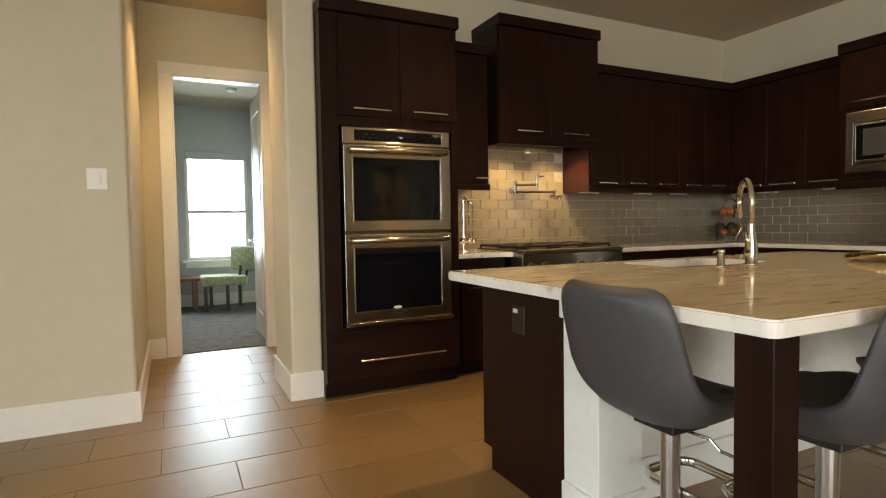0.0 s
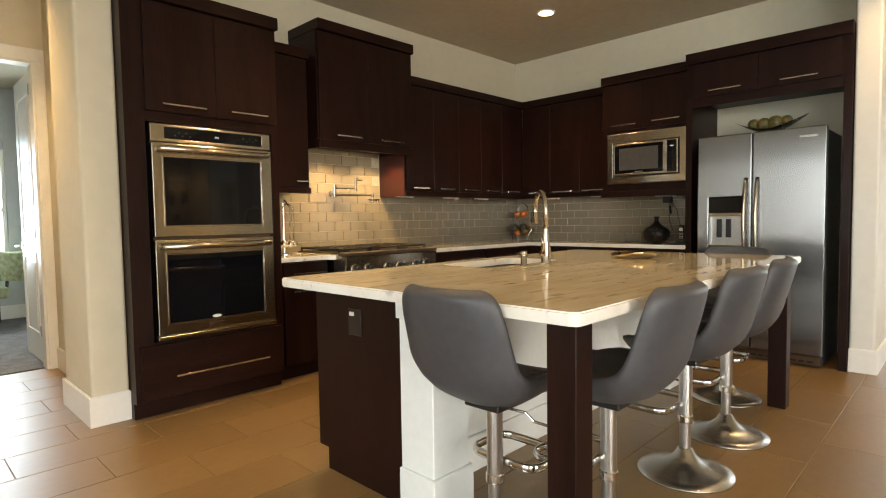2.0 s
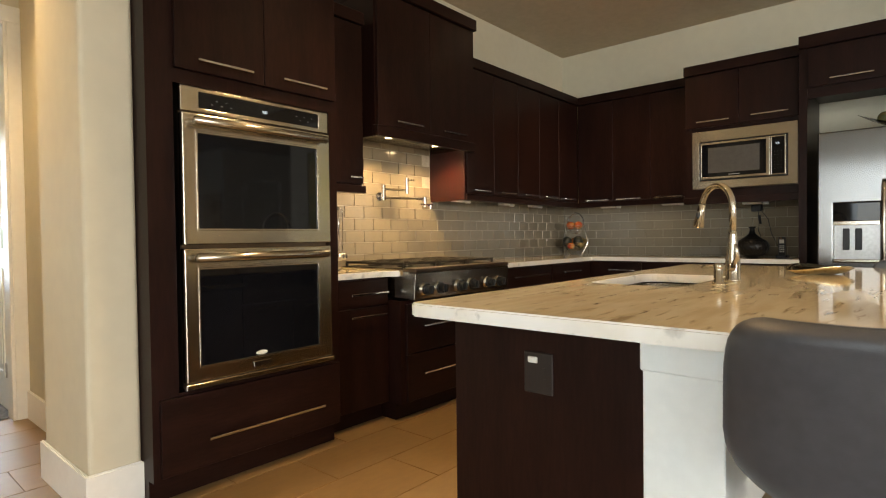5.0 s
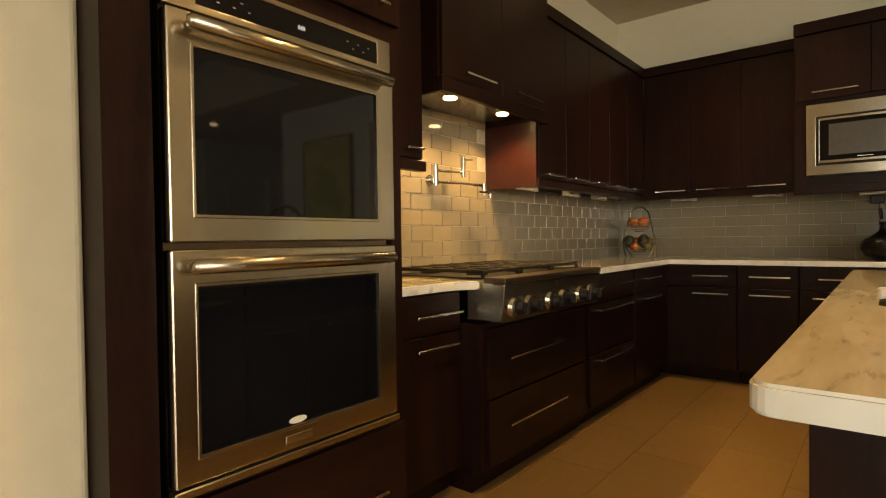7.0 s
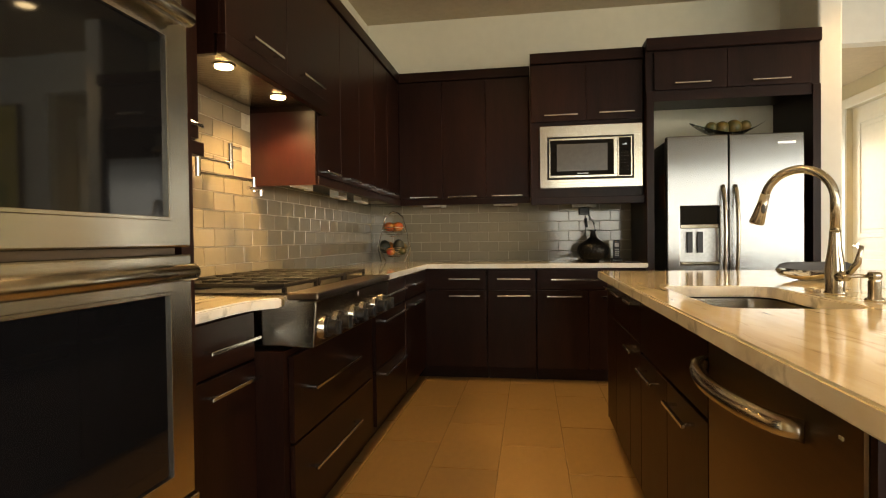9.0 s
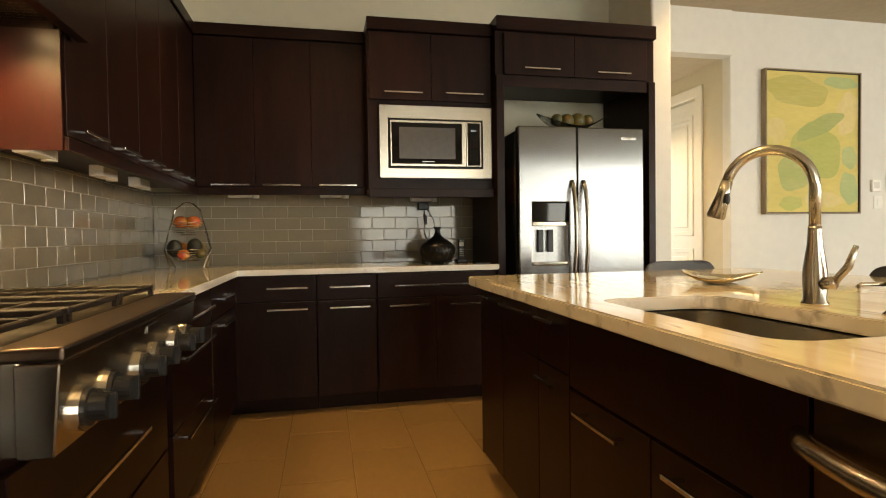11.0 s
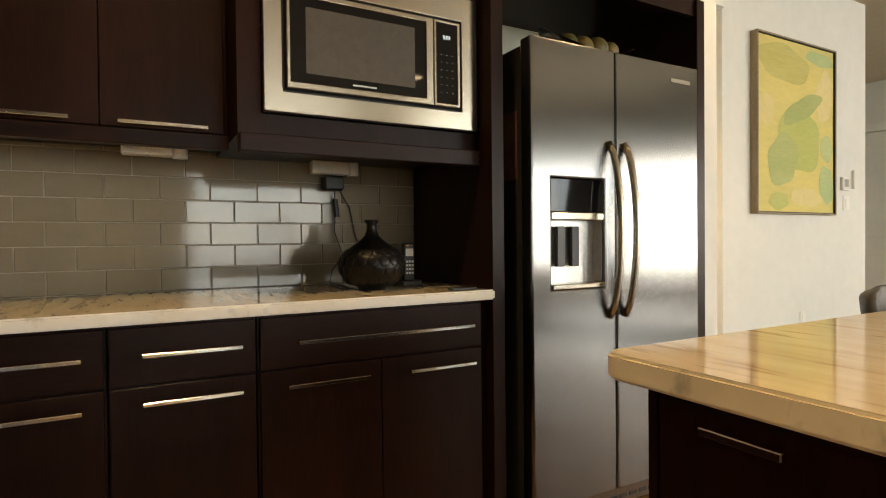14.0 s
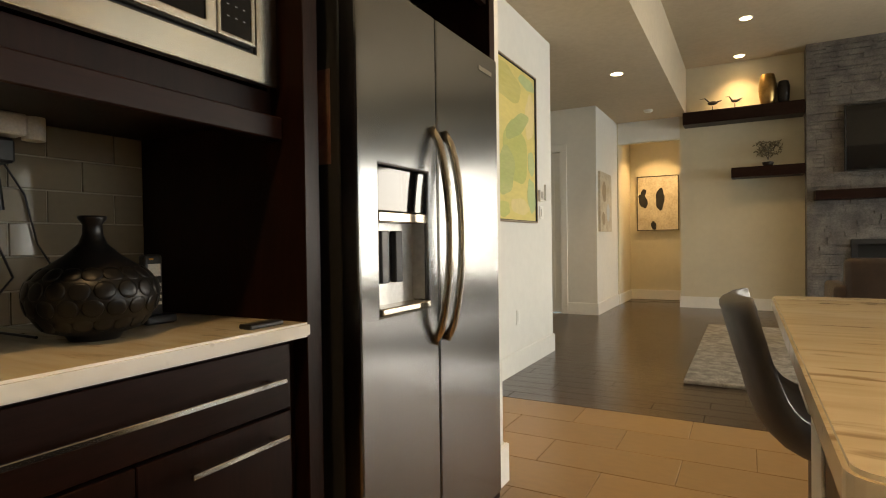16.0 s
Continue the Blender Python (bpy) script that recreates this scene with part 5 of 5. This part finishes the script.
# ---- paintings ----
def blob(axis, face, out, ca, cz, ra, rz, turn, wob, n=40):
    bm = bmesh.new()
    vs = []
    for k in range(n):
        t = 2 * math.pi * k / n
        r = 1 + 0.10 * math.sin(2 * t + wob) + 0.06 * math.sin(5 * t + 2 * wob)
        a, z = ra * r * math.cos(t), rz * r * math.sin(t)
        c, s = math.cos(turn), math.sin(turn)
        aa, zz = ca + a * c - z * s, cz + a * s + z * c
        vs.append(bm.verts.new((face, aa, zz) if axis == "W" else (aa, face, zz)))
    f = bm.faces.new(vs)
    got = bmesh.ops.extrude_face_region(bm, geom=[f])
    bmesh.ops.translate(bm, verts=[v for v in got["geom"] if isinstance(v, bmesh.types.BMVert)], vec=(out * 0.0004, 0, 0) if axis == "W" else (0, out * 0.0012, 0))
    return bm


art = thing("painting", (5.66, -1.25, 1.245), "large abstract leaf painting in greens and ochre, oak frame", "painting")
A0, A1, Z0, Z1 = -1.765, -0.74, 1.245, 2.53
part("canvas", box(5.622, 5.657, A0 + 0.012, A1 - 0.012, Z0 + 0.012, Z1 - 0.012), M_CANVAS, art)
part("frame", ring("W", A0, A1, Z0, Z1, A0 + 0.011, A1 - 0.011, Z0 + 0.011, Z1 - 0.011, 5.604, 5.659, bevel=0.002), M_FRAME, art, "thin limed oak frame")
AW, AH = A1 - A0, Z1 - Z0
part("inner_edge", ring("W", A0 + 0.011, A1 - 0.011, Z0 + 0.011, Z1 - 0.011, A0 + 0.017, A1 - 0.017, Z0 + 0.017, Z1 - 0.017, 5.608, 5.62, bevel=0), M_INK, art, "dark gap inside the frame")
LEAVES = ((0.34, 0.145, 0.32, 0.105, 0.02, M_OLIVE), (0.80, 0.075, 0.17, 0.045, 0.06, M_LEAF_B), (0.865, 0.29, 0.115, 0.15, 0.05, M_PALE), (0.125, 0.42, 0.105, 0.08, 0.2, M_PALE), (0.54, 0.56, 0.25, 0.20, 0.1, M_LEAF),
          (0.57, 0.385, 0.25, 0.065, -0.38, M_SAGE), (0.32, 0.69, 0.185, 0.145, 0.25, M_SAGE), (0.885, 0.60, 0.09, 0.075, 0.1, M_LEAF_B), (0.885, 0.82, 0.09, 0.125, -0.1, M_LEAF_B), (0.62, 0.90, 0.20, 0.055, 0.1, M_PALE), (0.27, 0.925, 0.13, 0.045, 0.0, M_LEAF))
for layer, (u, v, du, dv, tu, m) in enumerate(LEAVES):
    part("painted_leaf", blob("W", 5.622 - 0.0003 * layer, -1, A1 - u * AW, Z1 - v * AH, du * AW, dv * AH, tu, layer * 1.7), m, art)

a2 = thing("painting", (5.87, -5.55, 1.21), "tall tan and grey abstract canvas, frameless", "painting")
part("canvas", box(5.832, 5.868, -5.92, -5.17, 1.21, 2.09, bevel=0.003), M_CREAM, a2)
for ca, cz, ra, rz, m in ((-5.42, 1.8, 0.12, 0.16, M_FRAME), (-5.67, 1.5, 0.10, 0.14, M_WALL_B), (-5.37, 1.4, 0.09, 0.10, M_FRAME)):
    part("painted_patch", blob("W", 5.832, -1, ca, cz, ra, rz, 0.2, ca), m, a2)
a3 = thing("painting", (5.37, -7.6, 1.25), "cream canvas with black feathery shapes in the gallery", "painting")
part("canvas", box(5.032, 5.713, -7.598, -7.565, 1.25, 2.207, bevel=0.003), M_CREAM, a3)
part("frame", ring("B", 5.022, 5.723, 1.24, 2.217, 5.034, 5.711, 1.252, 2.205, -7.598, -7.555, bevel=0.002), M_DARKWOOD, a3)
for ca, cz, ra, rz, tu in ((5.33, 1.80, 0.075, 0.19, 0.1), (5.62, 1.78, 0.065, 0.15, -0.3), (5.44, 1.33, 0.045, 0.08, 0.0), (5.61, 1.93, 0.04, 0.07, 0.4)):
    part("ink_shape", blob("B", -7.565, 1, ca, cz, ra, rz, tu, ca * 7), M_INK, a3)

# ---- living room ----
for x0, x1, z0, z1, lab in ((3.256, 4.825, 2.82, 3.005, "thick dark floating shelf high on the wall"), (3.256, 4.172, 1.975, 2.12, "short dark floating shelf on the wall")):
    part("floating_shelf", box(x0, x1, -6.55, -6.22, z0, z1, bevel=0.004), M_WOOD_H, None, lab, category="shelf")
gv = thing("gold_vase", (3.70, -6.38, 3.005), "ribbed gold-bronze vase on the high shelf", "vase")
part("body", lathe(3.70, -6.38, [(0.07, 3.005), (0.08, 3.02)] + [(0.085 + 0.03 * math.sin(math.pi * k / 20) + (0.005 if k % 2 else 0), 3.03 + 0.42 * k / 20) for k in range(21)] + [(0.07, 3.455)], 28), M_BRONZE, gv, smooth=True)
part("vase", lathe(3.50, -6.40, [(0.06, 3.005), (0.075, 3.10), (0.08, 3.25), (0.06, 3.33), (0.055, 3.335)], 24), M_DARKWOOD, None, "dark brown vase on the high shelf", smooth=True, category="vase")
for bx, s in ((4.42, 1.0), (4.12, 0.75)):
    bd = thing("bird_figurine", (bx, -6.36, 3.005), "dark metal bird figurine on the high shelf", "figurine")
    part("figure", joined(tube([(bx, -6.36, 3.005), (bx, -6.36, 3.09 * 1)], 0.006, 8), ball(bx, -6.36, 3.11 + 0.02 * s, 0.04 * s, 1.7, 0.7, 0.8, 12), tube([(bx + 0.03, -6.36, 3.13), (bx + 0.10 * s, -6.36, 3.16 + 0.05 * s), (bx + 0.17 * s, -6.36, 3.17 + 0.04 * s)], [0.016, 0.008, 0.003], 8), tube([(bx - 0.04, -6.36, 3.13), (bx - 0.13 * s, -6.36, 3.16)], [0.02, 0.004], 8), lathe(bx, -6.36, [(0.03, 3.005), (0.03, 3.018)], 12)), M_DARKWOOD, bd)
pt = thing("potted_plant", (3.70, -6.38, 2.12), "small dusty green plant in a low dark pot", "plant")
part("pot", lathe(3.70, -6.38, [(0.05, 2.12), (0.07, 2.155), (0.075, 2.185), (0.065, 2.185)], 20), M_DARKWOOD, pt)
rnd = random.Random(5)
lv = bmesh.new()
for i in range(150):
    a, h, r = rnd.uniform(0, 6.283), rnd.uniform(0.06, 0.27), rnd.uniform(0.02, 0.20)
    c = Vector((3.70 + r * math.cos(a), -6.38 + 0.7 * r * math.sin(a), 2.22 + h))
    u = Vector((rnd.uniform(-1, 1), rnd.uniform(-1, 1), rnd.uniform(-0.3, 1))).normalized() * 0.032
    v = u.cross(Vector((rnd.uniform(-1, 1), 1, 0.2))).normalized() * 0.011
    lv.faces.new([lv.verts.new(c - u), lv.verts.new(c + v), lv.verts.new(c + u), lv.verts.new(c - v)])
part("leaves", lv, mat("dusty_leaf", (0.17, 0.14, 0.08), 0.6, vary=0.4, scale=20), pt)
for k in range(7):
    a = 2 * math.pi * k / 7
    part("stem", tube([(3.70, -6.38, 2.22), (3.70 + 0.06 * math.cos(a), -6.38 + 0.05 * math.sin(a), 2.38), (3.70 + 0.15 * math.cos(a), -6.38 + 0.10 * math.sin(a), 2.44)], 0.003, 5), M_DARKWOOD, pt)

fpc = thing("fireplace", (2.2, -6.4, 0), "stacked slate fireplace wall with dark mantel", "fireplace")
part("core", joined(box(1.05, 1.55, -6.55, -6.24, 0, 3.85), box(2.75, 3.24, -6.55, -6.24, 0, 3.85), box(1.55, 2.75, -6.55, -6.24, 1.05, 3.85), box(1.55, 2.75, -6.55, -6.24, 0, 0.30)), M_SLATE, fpc)
part("firebox", joined(box(1.55, 2.75, -6.548, -6.54, 0.30, 1.05), ring("B", 1.55, 2.75, 0.30, 1.05, 1.62, 2.68, 0.36, 0.98, -6.25, -6.18)), M_BLACK, fpc, "black firebox surround")
part("mantel", box(1.10, 3.16, -6.25, -6.0, 1.585, 1.715, bevel=0.005), M_WOOD_H, fpc, "thick dark timber mantel")
srnd = random.Random(9)
sb, cnt, near = bmesh.new(), 0, []
z = 0.0
while z < 3.84:
    h = srnd.choice((0.035, 0.045, 0.055, 0.07))
    h = min(h, 3.845 - z)
    x = 1.05
    while x < 3.24:
        w = min(srnd.uniform(0.12, 0.42), 3.245 - x)
        d = srnd.uniform(0.012, 0.045)
        if not (1.5 < x + w / 2 < 2.8 and 0.25 < z + h / 2 < 1.10) and not (1.57 < z + h / 2 < 1.73):
            box(x + 0.002, x + w - 0.002, -6.245, -6.24 + d, z + 0.002, z + h - 0.002, into=sb)
        x += w
    z += h
st = part("slate_strip", sb, M_SLATE, fpc, "", kind="stuff")
tv = thing("television", (2.1, -6.15, 1.95), "large flat black television on the stone wall", "television")
part("bezel", ring("B", 1.30, 2.82, 1.96, 2.845, 1.315, 2.805, 1.975, 2.83, -6.20, -6.13), M_BLACK, tv)
part("screen", box(1.315, 2.805, -6.19, -6.136, 1.975, 2.83), M_BLACKGLASS, tv)

part("rug", box(1.9, 4.40, -4.60, -1.53, 0.0, 0.028, bevel=0.01, seg=2), M_RUG, None, "shaggy grey rug on the dark floor", category="rug")
ac = thing("armchair", (2.75, -4.0, 0.028), "brown leather armchair on the living room rug", "armchair")
part("seat", box(2.35, 3.15, -4.35, -3.65, 0.14, 0.44, bevel=0.05, seg=3), M_LEATHER_B, ac, smooth=True)
part("backrest", box(2.35, 3.15, -3.72, -3.52, 0.30, 0.88, bevel=0.06, seg=4), M_LEATHER_B, ac, smooth=True)
for x0 in (2.27, 3.08):
    part("armrest", box(x0, x0 + 0.16, -4.35, -3.55, 0.14, 0.62, bevel=0.05, seg=3), M_LEATHER_B, ac, smooth=True)
for lx in (2.35, 3.08):
    for ly in (-4.28, -3.62):
        part("leg", box(lx, lx + 0.05, ly, ly + 0.05, 0.028, 0.15, bevel=0.004), M_DARKWOOD, ac)

# ---- bedroom ----
ch = thing("side_chair", (0.82, 8.35, 0.006), "armless chair in green patterned fabric, dark legs", "chair")
part("seat", box(0.50, 1.08, 8.05, 8.60, 0.34, 0.47, bevel=0.035, seg=3), M_FABRIC, ch, smooth=True)
bk = box(0.60, 1.12, 8.55, 8.65, 0.52, 0.86, bevel=0.03, seg=3)
bmesh.ops.transform(bk, matrix=Matrix.Translation((1.09, 8.35, 0)) @ Matrix.Rotation(radians(-55), 4, "Z") @ Matrix.Translation((-0.86, -8.60, 0)), verts=bk.verts)
part("backrest", bk, M_FABRIC, ch, smooth=True)
for lx, ly in ((0.53, 8.08), (0.80, 8.06), (0.62, 8.52), (1.0, 8.5), ):
    part("leg", box(lx, lx + 0.042, ly, ly + 0.042, 0.006, 0.36, bevel=0.003), M_DARKWOOD, ch)
for lx, ly in ((0.98, 8.20), (1.10, 8.46)):
    part("back_post", tube([(lx, ly, 0.36), (lx + 0.03, ly + 0.02, 0.60)], 0.018, 8), M_DARKWOOD, ch)
bt = thing("bench", (0.15, 8.5, 0.006), "small orange-brown wooden side bench", "bench")
part("top", box(-0.35, 0.50, 8.38, 8.66, 0.40, 0.44, bevel=0.005), M_REDWOOD, bt)
for lx in (-0.32, 0.40):
    part("leg", box(lx, lx + 0.07, 8.42, 8.62, 0.006, 0.40, bevel=0.004), M_REDWOOD, bt)
bed = thing("bed", (-0.7, 7.4, 0.006), "bed with white bedding beside the window", "bed")
part("mattress", box(-1.9, 0.18, 6.9, 8.35, 0.25, 0.62, bevel=0.06, seg=3), M_TRIM, bed, smooth=True)
part("bed_base", box(-1.88, 0.14, 6.93, 8.32, 0.006, 0.25, bevel=0.01), M_DARKWOOD, bed)

# ---- pieces of walls and floors ----
def piece_mesh(name, sx, sy, sz, bev, material):
    bm = box(0, sx, 0, sy, 0, sz)
    if bev:
        top = [e for e in bm.edges if len([v for v in e.verts if v.co.z > sz / 2]) == 2]
        bmesh.ops.bevel(bm, geom=top, offset=bev, segments=1, affect="EDGES")
    me = bpy.data.meshes.new(name)
    bm.to_mesh(me)
    bm.free()
    me.materials.append(material)
    return me


TILES = {}


def piece(name, key, size, m, parent, material, bev):
    k = (key, *[round(s, 3) for s in size])
    if k not in TILES:
        TILES[k] = piece_mesh(name, *size, bev, material)
    ob = new(name, TILES[k])
    ob.parent = parent
    ob.matrix_basis = Matrix.Translation(-ORIGIN[parent]) @ m


# backsplash: a grout bed on each wall, glass tiles proud of it
TW, TH, G = 0.171, 0.0835, 0.0042
SPLASH_B = part("backsplash_oven_wall", joined(box(2.0, W - 0.006, B - 0.006, B - 0.0005, CT, 1.42), box(2.40, 3.374, B - 0.006, B - 0.0005, 1.42, 1.80)), M_GROUT, None, "grey glass subway tiles behind the range", category="backsplash", kind="structure")
SPLASH_W = part("backsplash_fridge_wall", box(W - 0.006, W - 0.0005, 1.957, B - 0.006, CT, 1.42), M_GROUT, None, "grey glass subway tiles over the worktop", category="backsplash", kind="structure")
trnd = random.Random(3)
TILT = {"B": 0.0003, "W": 0.0075}
for parent, axis, lo, hi in ((SPLASH_B, "B", 2.0, W - 0.008), (SPLASH_W, "W", 1.957, B - 0.014)):
    for r in range(12):
        z0 = CT + 0.002 + r * TH
        top = 1.80 if axis == "B" else 1.418
        a = lo - (0.5 * TW if r % 2 else 0.0)
        while a < hi:
            a0, a1 = max(a, lo), min(a + TW - G, hi)
            z1 = min(z0 + TH - G, 1.418)
            if z0 + TH > 1.42 and axis == "B" and a0 > 2.41 and a1 < 3.37:
                z1 = min(z0 + TH - G, 1.783)
            if a1 - a0 > 0.012 and z1 - z0 > 0.012:
                w, h = a1 - a0, z1 - z0
                wob = Euler((trnd.uniform(-1, 1) * TILT[axis], trnd.uniform(-1, 1) * TILT[axis], 0)).to_matrix().to_4x4()
                if axis == "B":
                    m = Matrix.Translation((a0, B - 0.0058, z0)) @ Euler((radians(90), 0, 0)).to_matrix().to_4x4() @ wob
                else:
                    m = Matrix.Translation((W - 0.0058, a1, z0)) @ Euler((radians(90), 0, radians(-90))).to_matrix().to_4x4() @ wob
                piece("tile", "glass", (w, h, 0.0055), m, parent, M_TILE, 0.0013)
            a += TW

# floor tiles, half bond, long side along x
LX, LY, FG = 0.640, 0.325, 0.0042
r = 0
y = -0.62
while y < 5.5:
    y1 = min(y + LY, 5.58)
    x = -3.4 + (0.30 - LX if r % 2 else -0.02)
    while x < 8.0:
        east = 8.0 if -0.62 < y1 and y < 0.7 else 5.63
        west = -3.4 if y1 < 4.3 else -0.1
        x0, x1 = max(x, west), min(x + LX, east if y1 < 4.3 else 1.09)
        if x1 - x0 > 0.03:
            piece("floor_tile", "floor", (x1 - x0 - FG, y1 - y - FG, 0.011), Matrix.Translation((x0, y, -0.011)), FLOOR, M_FLOOR, 0.0015)
        x += LX
    y += LY
    r += 1

# oak planks
PRND = random.Random(11)
y, r = -0.625, 0
while y > -7.6:
    x = 2.0 - PRND.uniform(0, 1.2)
    while x < 7.6:
        x1 = x + PRND.choice((1.05, 1.25, 1.5))
        if (y > -6.6 or 4.7 < x < 6.0) and x1 > 2.0:
            piece("floor_plank", "plank", (x1 - x - 0.002, 0.148, 0.012), Matrix.Translation((x, y - 0.15, -0.012)), FLOOR_WOOD, M_PLANK, 0.0015)
        x = x1
    y -= 0.15
